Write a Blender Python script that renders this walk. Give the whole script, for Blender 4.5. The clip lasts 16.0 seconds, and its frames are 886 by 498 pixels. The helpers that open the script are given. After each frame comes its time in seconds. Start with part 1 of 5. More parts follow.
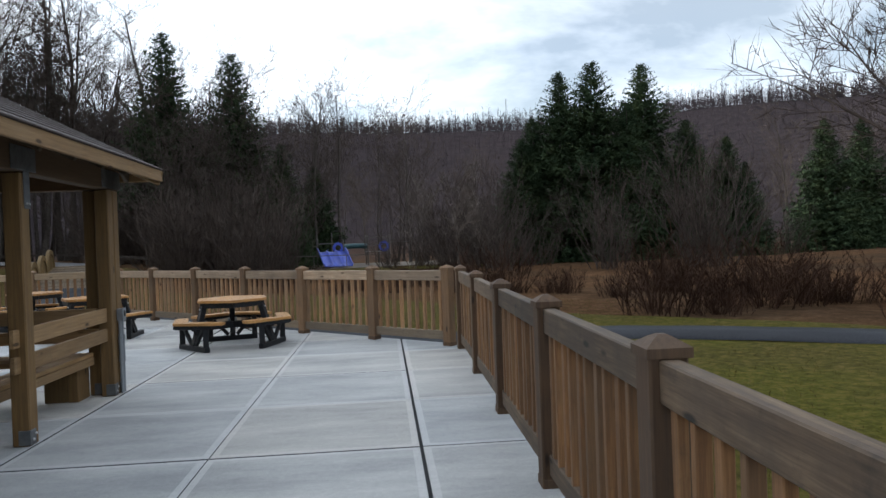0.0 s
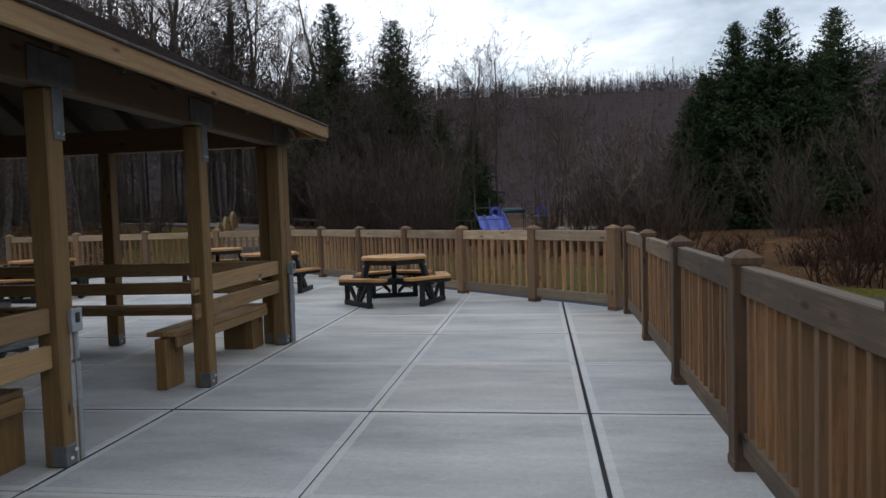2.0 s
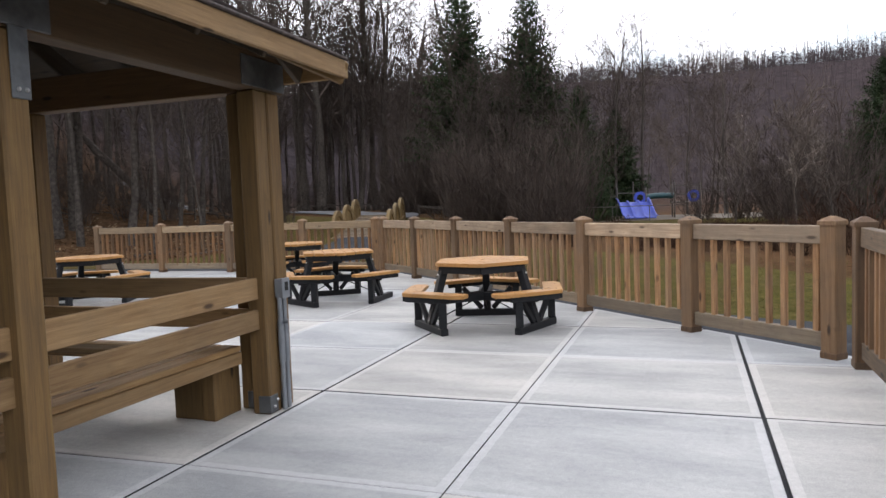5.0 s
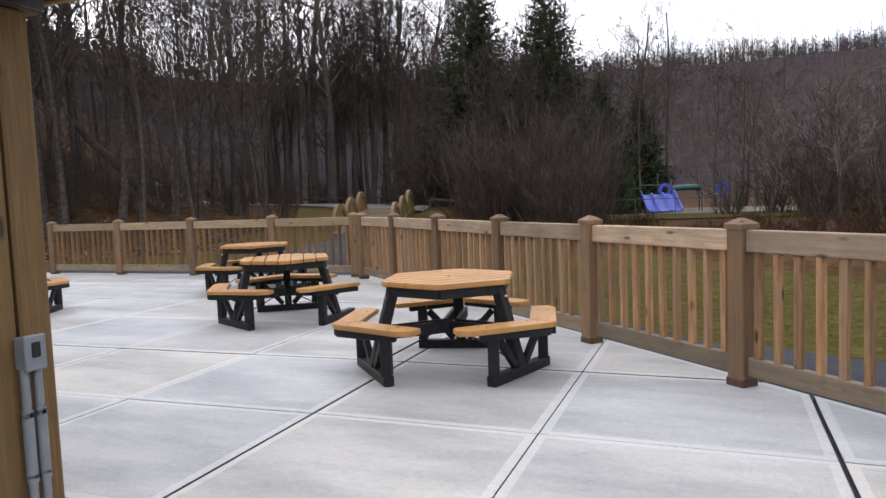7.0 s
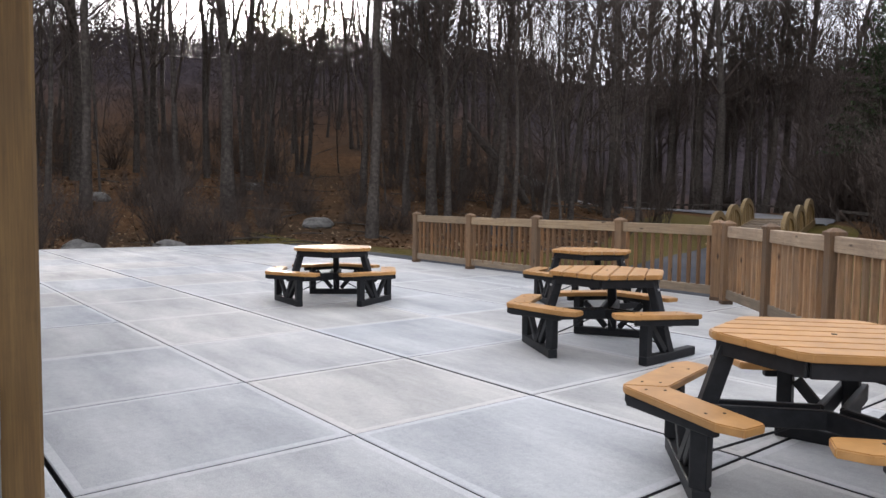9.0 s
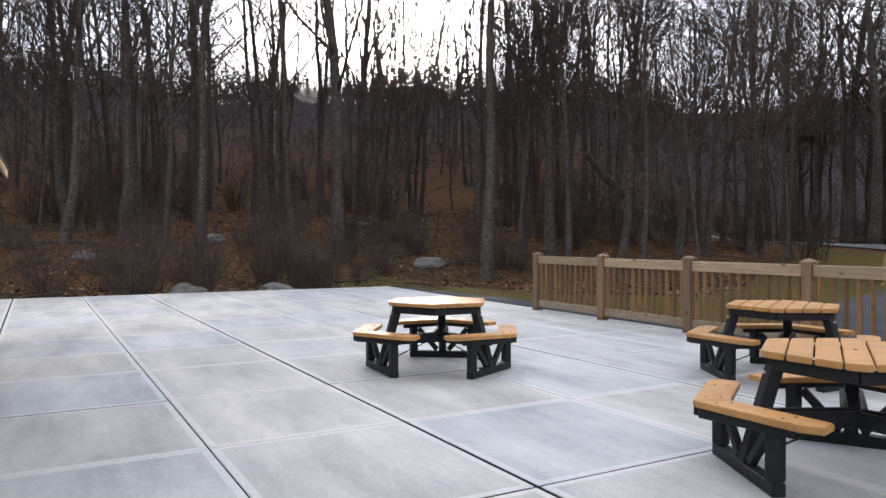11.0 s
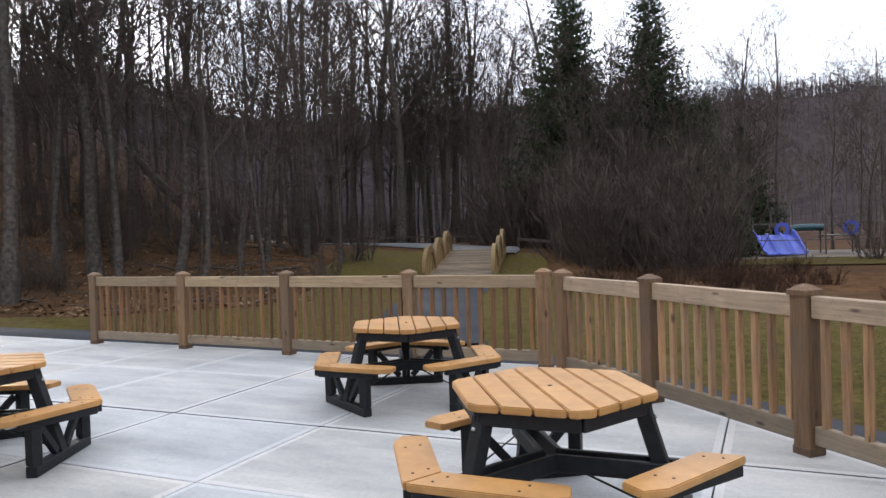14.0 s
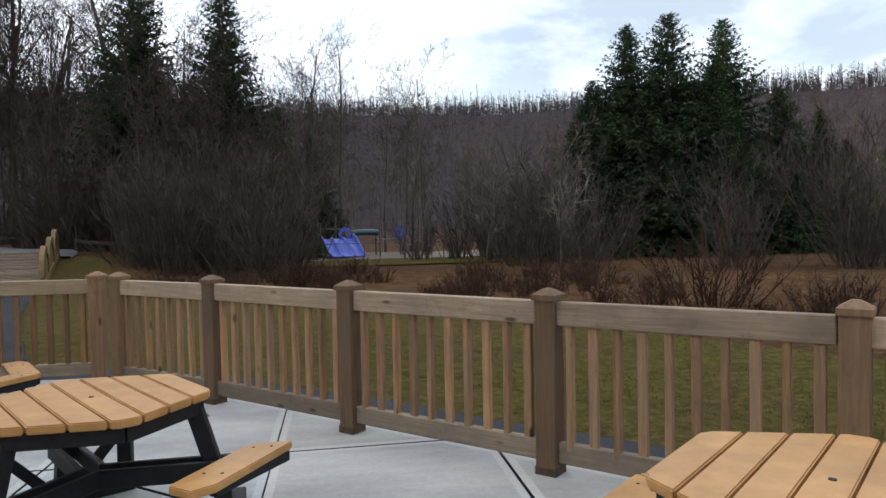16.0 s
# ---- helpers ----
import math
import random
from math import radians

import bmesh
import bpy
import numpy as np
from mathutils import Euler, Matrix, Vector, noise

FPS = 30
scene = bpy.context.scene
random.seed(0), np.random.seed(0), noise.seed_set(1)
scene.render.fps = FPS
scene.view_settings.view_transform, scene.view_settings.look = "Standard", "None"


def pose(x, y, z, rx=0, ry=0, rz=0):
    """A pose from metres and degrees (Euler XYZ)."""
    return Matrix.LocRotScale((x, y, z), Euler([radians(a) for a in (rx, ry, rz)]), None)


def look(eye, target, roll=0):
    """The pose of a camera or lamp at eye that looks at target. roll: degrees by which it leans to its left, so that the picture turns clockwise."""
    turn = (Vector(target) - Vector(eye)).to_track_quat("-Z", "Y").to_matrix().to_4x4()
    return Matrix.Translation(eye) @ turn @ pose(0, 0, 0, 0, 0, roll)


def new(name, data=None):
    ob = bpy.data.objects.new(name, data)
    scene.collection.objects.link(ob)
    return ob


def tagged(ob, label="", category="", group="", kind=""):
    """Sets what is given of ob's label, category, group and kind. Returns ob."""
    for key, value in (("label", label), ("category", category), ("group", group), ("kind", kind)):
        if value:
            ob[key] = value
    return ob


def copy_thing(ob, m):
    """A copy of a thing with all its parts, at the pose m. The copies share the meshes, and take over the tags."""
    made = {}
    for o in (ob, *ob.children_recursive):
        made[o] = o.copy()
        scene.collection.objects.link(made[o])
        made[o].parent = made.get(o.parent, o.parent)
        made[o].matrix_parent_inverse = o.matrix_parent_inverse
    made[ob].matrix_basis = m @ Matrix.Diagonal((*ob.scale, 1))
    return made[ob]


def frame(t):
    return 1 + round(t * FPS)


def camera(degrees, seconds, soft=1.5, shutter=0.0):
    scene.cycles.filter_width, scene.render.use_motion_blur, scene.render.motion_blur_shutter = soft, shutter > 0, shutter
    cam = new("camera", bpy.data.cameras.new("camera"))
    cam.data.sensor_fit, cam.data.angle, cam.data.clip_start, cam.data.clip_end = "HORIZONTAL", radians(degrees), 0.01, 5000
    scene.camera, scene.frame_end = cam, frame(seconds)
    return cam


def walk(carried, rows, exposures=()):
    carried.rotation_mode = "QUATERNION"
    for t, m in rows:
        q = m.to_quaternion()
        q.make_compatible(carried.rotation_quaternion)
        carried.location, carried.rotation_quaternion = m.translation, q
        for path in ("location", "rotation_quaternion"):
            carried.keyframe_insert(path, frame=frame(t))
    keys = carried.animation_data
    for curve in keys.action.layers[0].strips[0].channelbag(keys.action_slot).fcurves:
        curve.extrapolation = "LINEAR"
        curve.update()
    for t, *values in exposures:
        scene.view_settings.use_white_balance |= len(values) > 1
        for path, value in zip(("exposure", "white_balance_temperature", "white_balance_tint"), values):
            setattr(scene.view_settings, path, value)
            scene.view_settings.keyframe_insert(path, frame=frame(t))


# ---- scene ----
cam = camera(64.9, 16.0)
PATH = [
    (0, (0.999, 0.191, 1.521), (1.132, 2.187, 1.497), -2.1),
    (0.5, (0.975, 0.222, 1.484), (0.805, 2.214, 1.48), -2.0),
    (1, (0.954, 0.226, 1.475), (0.712, 2.211, 1.467), -1.2),
    (1.5, (0.923, 0.254, 1.436), (0.622, 2.23, 1.388), -2.1),
    (2, (0.913, 0.528, 1.419), (0.598, 2.5, 1.312), -1.8),
    (2.5, (0.858, 0.897, 1.417), (0.508, 2.86, 1.259), -2.5),
    (3, (0.836, 1.394, 1.438), (0.29, 3.314, 1.315), -2.2),
    (5.5, (0.705, 4.455, 1.372), (-0.002, 6.321, 1.239), -2.2),
    (6, (0.667, 5.025, 1.36), (-0.003, 6.904, 1.22), -2.3),
    (6.5, (0.647, 5.567, 1.385), (-0.118, 7.411, 1.257), -2.6),
    (7, (0.537, 6.071, 1.397), (-0.228, 7.913, 1.246), -2.2),
    (7.5, (0.463, 6.555, 1.404), (-0.508, 8.301, 1.303), -0.5),
    (8, (0.314, 7.025, 1.371), (-0.891, 8.62, 1.319), -0.7),
    (8.5, (0.149, 7.439, 1.357), (-1.219, 8.895, 1.277), -0.9),
    (9, (-0.086, 7.836, 1.342), (-1.682, 9.034, 1.215), 0.7),
    (9.5, (-0.406, 8.128, 1.31), (-2.151, 9.099, 1.192), 0.9),
    (12, (-2.735, 9.223, 1.456), (-4.492, 10.178, 1.47), -0.9),
    (12.5, (-3.002, 9.285, 1.464), (-4.686, 10.363, 1.414), -1.0),
    (13, (-3.137, 9.368, 1.5), (-4.671, 10.651, 1.474), -0.5),
    (13.5, (-3.226, 9.418, 1.543), (-4.396, 11.04, 1.509), -1.2),
    (14, (-3.227, 9.369, 1.584), (-4.113, 11.162, 1.545), -1.9),
    (14.5, (-3.217, 9.395, 1.56), (-3.923, 11.266, 1.543), -1.9),
    (15, (-3.211, 9.355, 1.57), (-3.75, 11.281, 1.544), -2.1),
    (15.5, (-3.168, 9.252, 1.593), (-3.264, 11.248, 1.536), -1.7),
    (16, (-3.097, 9.345, 1.559), (-2.836, 11.327, 1.498), -1.1),
]
walk(cam, [(t, look(eye, target, roll)) for t, eye, target, roll in PATH],
     exposures=[(0, 0.38, 6000, 8), (1.5, 0.08, 6100, 9), (2.5, 0.44, 6300, 12), (3.0, 0.82, 6400, 13), (5.5, 1.05, 6500, 15), (7.5, 1.05, 6450, 16), (9.0, 0.97, 6350, 16), (12.5, 1.02, 6230, 14), (14.0, 1.07, 6220, 14), (16.0, 0.62, 6200, 10)])

# ---- sky, sun ----
SUN_AZ, SUN_EL = 65.5, 17.0          # degrees left of +y, and above the horizon
sun_dir = Vector((-math.sin(radians(SUN_AZ)) * math.cos(radians(SUN_EL)), math.cos(radians(SUN_AZ)) * math.cos(radians(SUN_EL)), math.sin(radians(SUN_EL))))
world = bpy.data.worlds.new("world")
scene.world = world
world.use_nodes = True
wt = world.node_tree
wt.nodes.clear()


def link_nodes(tree, a, b):
    tree.links.new(a, b)


w_out = wt.nodes.new("ShaderNodeOutputWorld")
w_bg = wt.nodes.new("ShaderNodeBackground")
w_bg.inputs["Strength"].default_value = 0.095
w_sky = wt.nodes.new("ShaderNodeTexSky")
w_sky.sky_type = "NISHITA"
w_sky.sun_disc = False
w_sky.sun_elevation = radians(SUN_EL)
w_sky.sun_rotation = radians(-SUN_AZ)
w_sky.air_density, w_sky.dust_density, w_sky.ozone_density = 1.0, 0.8, 1.0
w_co = wt.nodes.new("ShaderNodeTexCoord")
w_map = wt.nodes.new("ShaderNodeMapping")
w_map.inputs["Scale"].default_value = (1.0, 1.0, 2.6)
w_map.inputs["Location"].default_value = (0.35, 0.1, 0.2)
w_noise = wt.nodes.new("ShaderNodeTexNoise")
w_noise.inputs["Scale"].default_value = 2.2
w_noise.inputs["Detail"].default_value = 7.0
w_noise.inputs["Roughness"].default_value = 0.55
w_noise.inputs["Distortion"].default_value = 0.3
w_ramp = wt.nodes.new("ShaderNodeValToRGB")
w_ramp.color_ramp.elements[0].position = 0.40
w_ramp.color_ramp.elements[0].color = (0.3, 0.3, 0.3, 1)
w_ramp.color_ramp.elements[1].position = 0.60
w_shade = wt.nodes.new("ShaderNodeTexNoise")
w_shade.inputs["Scale"].default_value = 3.1
w_shade.inputs["Detail"].default_value = 5.0
w_cloud = wt.nodes.new("ShaderNodeValToRGB")
w_cloud.color_ramp.elements[0].position = 0.35
w_cloud.color_ramp.elements[0].color = (11.2, 11.7, 12.4, 1)
w_cloud.color_ramp.elements[1].position = 0.6
w_cloud.color_ramp.elements[1].color = (12.5, 12.8, 13.0, 1)
w_mix = wt.nodes.new("ShaderNodeMix")
w_mix.data_type = "RGBA"
w_norm = wt.nodes.new("ShaderNodeVectorMath")
w_norm.operation = "NORMALIZE"
w_dot = wt.nodes.new("ShaderNodeVectorMath")
w_dot.operation = "DOT_PRODUCT"
w_dot.inputs[1].default_value = sun_dir
w_pos = wt.nodes.new("ShaderNodeMath")
w_pos.operation = "MAXIMUM"
w_pos.inputs[1].default_value = 0.0
link_nodes(wt, w_co.outputs["Generated"], w_norm.inputs[0])
link_nodes(wt, w_norm.outputs[0], w_dot.inputs[0])
link_nodes(wt, w_dot.outputs["Value"], w_pos.inputs[0])
# thin cloud brightens towards the sun behind it
glow_sum = None
for power, amount in ((500.0, 45.0), (60.0, 3.0), (3.0, 0.95)):
    w_pow = wt.nodes.new("ShaderNodeMath")
    w_pow.operation = "POWER"
    w_pow.inputs[1].default_value = power
    link_nodes(wt, w_pos.outputs[0], w_pow.inputs[0])
    w_mad = wt.nodes.new("ShaderNodeMath")
    w_mad.operation = "MULTIPLY_ADD"
    w_mad.inputs[1].default_value = amount
    w_mad.inputs[2].default_value = 1.0
    link_nodes(wt, w_pow.outputs[0], w_mad.inputs[0])
    if glow_sum is not None:
        link_nodes(wt, glow_sum, w_mad.inputs[2])
    glow_sum = w_mad.outputs[0]
w_lit = wt.nodes.new("ShaderNodeVectorMath")
w_lit.operation = "SCALE"
link_nodes(wt, w_mix.outputs[2], w_lit.inputs[0])
link_nodes(wt, glow_sum, w_lit.inputs["Scale"])
for a, b in ((w_co.outputs["Generated"], w_map.inputs["Vector"]), (w_map.outputs[0], w_noise.inputs["Vector"]), (w_map.outputs[0], w_shade.inputs["Vector"]),
             (w_noise.outputs["Fac"], w_ramp.inputs["Fac"]), (w_shade.outputs["Fac"], w_cloud.inputs["Fac"]), (w_ramp.outputs["Color"], w_mix.inputs[0]),
             (w_sky.outputs["Color"], w_mix.inputs[6]), (w_cloud.outputs["Color"], w_mix.inputs[7]), (w_lit.outputs[0], w_bg.inputs["Color"]), (w_bg.outputs[0], w_out.inputs["Surface"])):
    link_nodes(wt, a, b)
sun = new("sun", bpy.data.lights.new("sun", "SUN"))
sun.data.energy, sun.data.angle, sun.data.color = 3.8, radians(2.5), (1.0, 0.93, 0.82)
sun.matrix_world = look((sun_dir * 300), (0, 0, 0))


# ---- materials ----
def node_mat(name):
    m = bpy.data.materials.new(name)
    m.use_nodes = True
    t = m.node_tree
    return m, t, t.nodes["Principled BSDF"]


def noise_node(t, vec, scale, detail=4.0, rough=0.55):
    n = t.nodes.new("ShaderNodeTexNoise")
    n.inputs["Scale"].default_value, n.inputs["Detail"].default_value, n.inputs["Roughness"].default_value = scale, detail, rough
    t.links.new(vec, n.inputs["Vector"])
    return n.outputs["Fac"]


def ramp_node(t, fac, stops):
    r = t.nodes.new("ShaderNodeValToRGB")
    e = r.color_ramp.elements
    while len(e) < len(stops):
        e.new(0.5)
    for el, (p, c) in zip(e, stops):
        el.position, el.color = p, (*c, 1) if len(c) == 3 else c
    t.links.new(fac, r.inputs["Fac"])
    return r.outputs["Color"]


def mix_node(t, fac, a, b, mode="MIX"):
    m = t.nodes.new("ShaderNodeMix")
    m.data_type, m.blend_type = "RGBA", mode
    for sock, v in ((m.inputs[0], fac), (m.inputs[6], a), (m.inputs[7], b)):
        if isinstance(v, (int, float)):
            sock.default_value = v
        elif isinstance(v, tuple):
            sock.default_value = (*v, 1)
        else:
            t.links.new(v, sock)
    return m.outputs[2]


def bump_node(t, bsdf, height, strength, distance):
    b = t.nodes.new("ShaderNodeBump")
    b.inputs["Strength"].default_value, b.inputs["Distance"].default_value = strength, distance
    t.links.new(height, b.inputs["Height"])
    t.links.new(b.outputs[0], bsdf.inputs["Normal"])


def coords(t, kind="Object", scale=(1, 1, 1)):
    c = t.nodes.new("ShaderNodeTexCoord")
    m = t.nodes.new("ShaderNodeMapping")
    m.inputs["Scale"].default_value = scale
    t.links.new(c.outputs[kind], m.inputs["Vector"])
    return m.outputs[0]


def world_coords(t, scale=(1, 1, 1)):
    g = t.nodes.new("ShaderNodeNewGeometry")
    m = t.nodes.new("ShaderNodeMapping")
    m.inputs["Scale"].default_value = scale
    t.links.new(g.outputs["Position"], m.inputs["Vector"])
    return m.outputs[0]


def timber(name, dark, mid, light, weather, weather_amount=0.4, rough=0.75):
    """Sawn wood with its grain along the piece's own x axis."""
    m, t, b = node_mat(name)
    info = t.nodes.new("ShaderNodeObjectInfo")
    off = t.nodes.new("ShaderNodeVectorMath")
    off.operation = "MULTIPLY_ADD"
    c = t.nodes.new("ShaderNodeTexCoord")
    cmb = t.nodes.new("ShaderNodeCombineXYZ")
    for s in ("X", "Y", "Z"):
        t.links.new(info.outputs["Random"], cmb.inputs[s])
    t.links.new(cmb.outputs[0], off.inputs[0])
    off.inputs[1].default_value = (37.0, 11.0, 23.0)
    t.links.new(c.outputs["Object"], off.inputs[2])
    st = t.nodes.new("ShaderNodeMapping")
    st.inputs["Scale"].default_value = (0.9, 16, 16)
    t.links.new(off.outputs[0], st.inputs["Vector"])
    grain = noise_node(t, st.outputs[0], 2.4, 6, 0.6)
    fine = t.nodes.new("ShaderNodeMapping")
    fine.inputs["Scale"].default_value = (3, 90, 90)
    t.links.new(off.outputs[0], fine.inputs["Vector"])
    fibre = noise_node(t, fine.outputs[0], 2.0, 3, 0.6)
    blot = noise_node(t, off.outputs[0], 3.2, 5, 0.6)
    col = ramp_node(t, grain, [(0.28, dark), (0.5, mid), (0.74, light)])
    col = mix_node(t, 0.28, col, ramp_node(t, fibre, [(0.35, dark), (0.65, light)]), "MIX")
    wfac = ramp_node(t, blot, [(0.38, (0, 0, 0)), (0.7, (weather_amount,) * 3)])
    col = mix_node(t, wfac, col, weather)
    own = t.nodes.new("ShaderNodeMath")
    own.operation = "FRACT"
    own_k = t.nodes.new("ShaderNodeMath")
    own_k.operation = "MULTIPLY"
    own_k.inputs[1].default_value = 7.31
    t.links.new(info.outputs["Random"], own_k.inputs[0])
    t.links.new(own_k.outputs[0], own.inputs[0])
    col = mix_node(t, ramp_node(t, own.outputs[0], [(0.3, (0, 0, 0)), (1.0, (0.45, 0.45, 0.45))]), col, weather)
    drip = noise_node(t, off.outputs[0], 9.0, 7, 0.7)
    col = mix_node(t, ramp_node(t, drip, [(0.56, (0, 0, 0)), (0.72, (weather_amount * 0.7,) * 3)]), col, tuple(v * 0.45 for v in weather))
    # knots
    vo = t.nodes.new("ShaderNodeTexVoronoi")
    vm = t.nodes.new("ShaderNodeMapping")
    vm.inputs["Scale"].default_value = (1.6, 5.0, 5.0)
    t.links.new(off.outputs[0], vm.inputs["Vector"])
    t.links.new(vm.outputs[0], vo.inputs["Vector"])
    vo.inputs["Scale"].default_value = 1.4
    knot = ramp_node(t, vo.outputs["Distance"], [(0.07, (1, 1, 1)), (0.14, (0, 0, 0))])
    col = mix_node(t, knot, col, tuple(v * 0.35 for v in dark))
    val = t.nodes.new("ShaderNodeHueSaturation")
    mr = t.nodes.new("ShaderNodeMapRange")
    mr.inputs["To Min"].default_value, mr.inputs["To Max"].default_value = 0.68, 1.25
    t.links.new(info.outputs["Random"], mr.inputs["Value"])
    t.links.new(mr.outputs[0], val.inputs["Value"])
    t.links.new(col, val.inputs["Color"])
    t.links.new(val.outputs[0], b.inputs["Base Color"])
    b.inputs["Roughness"].default_value = rough
    bump_node(t, b, fibre, 0.25, 0.004)
    return m


M_POST = timber("fence post timber", (0.095, 0.048, 0.02), (0.18, 0.098, 0.044), (0.27, 0.16, 0.08), (0.125, 0.086, 0.054), 0.55)
M_RAIL = timber("weathered rail timber", (0.17, 0.106, 0.053), (0.31, 0.21, 0.115), (0.45, 0.33, 0.195), (0.2, 0.15, 0.1), 0.6)
M_RAIL_LOW = timber("darker weathered lower rail timber", (0.13, 0.09, 0.056), (0.235, 0.17, 0.108), (0.34, 0.265, 0.175), (0.15, 0.12, 0.09), 0.7)
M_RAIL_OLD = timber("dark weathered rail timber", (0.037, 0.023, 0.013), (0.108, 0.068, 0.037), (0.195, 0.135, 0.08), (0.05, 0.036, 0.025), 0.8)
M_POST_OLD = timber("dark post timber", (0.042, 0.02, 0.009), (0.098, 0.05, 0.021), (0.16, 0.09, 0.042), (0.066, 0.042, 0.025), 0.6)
M_BALUSTER = timber("baluster timber", (0.085, 0.036, 0.013), (0.18, 0.082, 0.028), (0.30, 0.155, 0.06), (0.12, 0.076, 0.042), 0.5)
# sunlight on the diagonal fence is put into these two paler timber colours
M_BALUSTER_SUNLIT = timber("baluster timber with sunlight in colour", (0.15, 0.066, 0.026), (0.32, 0.16, 0.064), (0.52, 0.31, 0.155), (0.18, 0.13, 0.085), 0.5)
M_RAIL_SUNLIT = timber("rail timber with sunlight in colour", (0.21, 0.132, 0.076), (0.38, 0.268, 0.172), (0.53, 0.405, 0.28), (0.2, 0.15, 0.105), 0.65)
M_PINE = timber("treated pine timber", (0.10, 0.05, 0.014), (0.185, 0.098, 0.027), (0.28, 0.165, 0.052), (0.125, 0.08, 0.034), 0.35)
M_BOARD = timber("pale pine board", (0.16, 0.082, 0.028), (0.275, 0.158, 0.062), (0.39, 0.25, 0.115), (0.19, 0.13, 0.07), 0.35)
# beam and roof-board colours are darkened to stand in for shade under the roof
M_BEAM = timber("glued beam with shade in colour", (0.075, 0.036, 0.014), (0.13, 0.068, 0.026), (0.19, 0.105, 0.045), (0.10, 0.07, 0.04), 0.35)
M_DECK = timber("roof boards with shade in colour", (0.035, 0.022, 0.012), (0.06, 0.04, 0.022), (0.09, 0.06, 0.034), (0.05, 0.04, 0.03), 0.3)
M_BRIDGE = timber("yellow bridge timber", (0.12, 0.068, 0.016), (0.19, 0.112, 0.03), (0.27, 0.175, 0.06), (0.15, 0.11, 0.055), 0.4)


def speckled(name, stops, scale, detail=6, rough=0.8, metal=0.0, big=0.6, bump=0.2, dist=0.01, spec=0.5, space="world"):
    m, t, b = node_mat(name)
    vec = world_coords(t) if space == "world" else coords(t)
    n1 = noise_node(t, vec, scale, detail, 0.6)
    n2 = noise_node(t, vec, big, 4, 0.55)
    c1 = ramp_node(t, n1, stops)
    shade = ramp_node(t, n2, [(0.3, (0.78, 0.78, 0.78)), (0.7, (1.12, 1.12, 1.12))])
    t.links.new(mix_node(t, 1.0, c1, shade, "MULTIPLY"), b.inputs["Base Color"])
    b.inputs["Roughness"].default_value, b.inputs["Metallic"].default_value = rough, metal
    b.inputs["Specular IOR Level"].default_value = spec
    if bump:
        bump_node(t, b, n1, bump, dist)
    return m


def concrete(name, low, high):
    m, t, b = node_mat(name)
    vec = world_coords(t)
    streak = world_coords(t, (0.5, 1.6, 1))
    info = t.nodes.new("ShaderNodeObjectInfo")
    cloudy = noise_node(t, streak, 1.1, 6, 0.62)
    grit = noise_node(t, vec, 140, 3, 0.6)
    spots = noise_node(t, vec, 6.5, 5, 0.65)
    col = ramp_node(t, cloudy, [(0.3, low), (0.68, high)])
    pock = noise_node(t, vec, 24, 6, 0.7)
    col = mix_node(t, 0.3, col, mix_node(t, 1.0, col, ramp_node(t, pock, [(0.3, (0.55, 0.55, 0.56)), (0.7, (1.3, 1.3, 1.28))]), "MULTIPLY"))
    col = mix_node(t, 0.2, col, ramp_node(t, grit, [(0.35, tuple(v * 0.5 for v in low)), (0.65, tuple(min(1, v * 1.25) for v in high))]))
    col = mix_node(t, ramp_node(t, spots, [(0.62, (0, 0, 0)), (0.8, (0.3, 0.3, 0.3))]), col, tuple(v * 0.72 for v in low))
    warm = mix_node(t, info.outputs["Random"], (0.95, 0.97, 1.0), (1.04, 1.0, 0.95))
    col = mix_node(t, 1.0, col, warm, "MULTIPLY")
    t.links.new(col, b.inputs["Base Color"])
    t.links.new(ramp_node(t, spots, [(0.35, (0.66, 0.66, 0.66)), (0.7, (0.85, 0.85, 0.85))]), b.inputs["Roughness"])
    b.inputs["Specular IOR Level"].default_value = 0.2
    bump_node(t, b, grit, 0.12, 0.003)
    return m


M_CONC = concrete("broomed concrete", (0.245, 0.253, 0.258), (0.485, 0.487, 0.475))
M_EDGE = concrete("smooth trowelled concrete edge", (0.40, 0.405, 0.405), (0.52, 0.52, 0.515))
M_JOINT = speckled("dark joint filler", [(0.3, (0.016, 0.017, 0.018)), (0.7, (0.04, 0.042, 0.045))], 60)
M_ASPHALT = speckled("asphalt", [(0.3, (0.033, 0.034, 0.038)), (0.7, (0.062, 0.064, 0.07))], 55, bump=0.3, dist=0.006, rough=0.95, spec=0.08)
M_MULCH = speckled("tan bark mulch", [(0.3, (0.075, 0.058, 0.04)), (0.7, (0.17, 0.13, 0.09))], 6)
M_GRAVEL = speckled("pale compacted path", [(0.3, (0.075, 0.075, 0.08)), (0.7, (0.125, 0.125, 0.13))], 12)


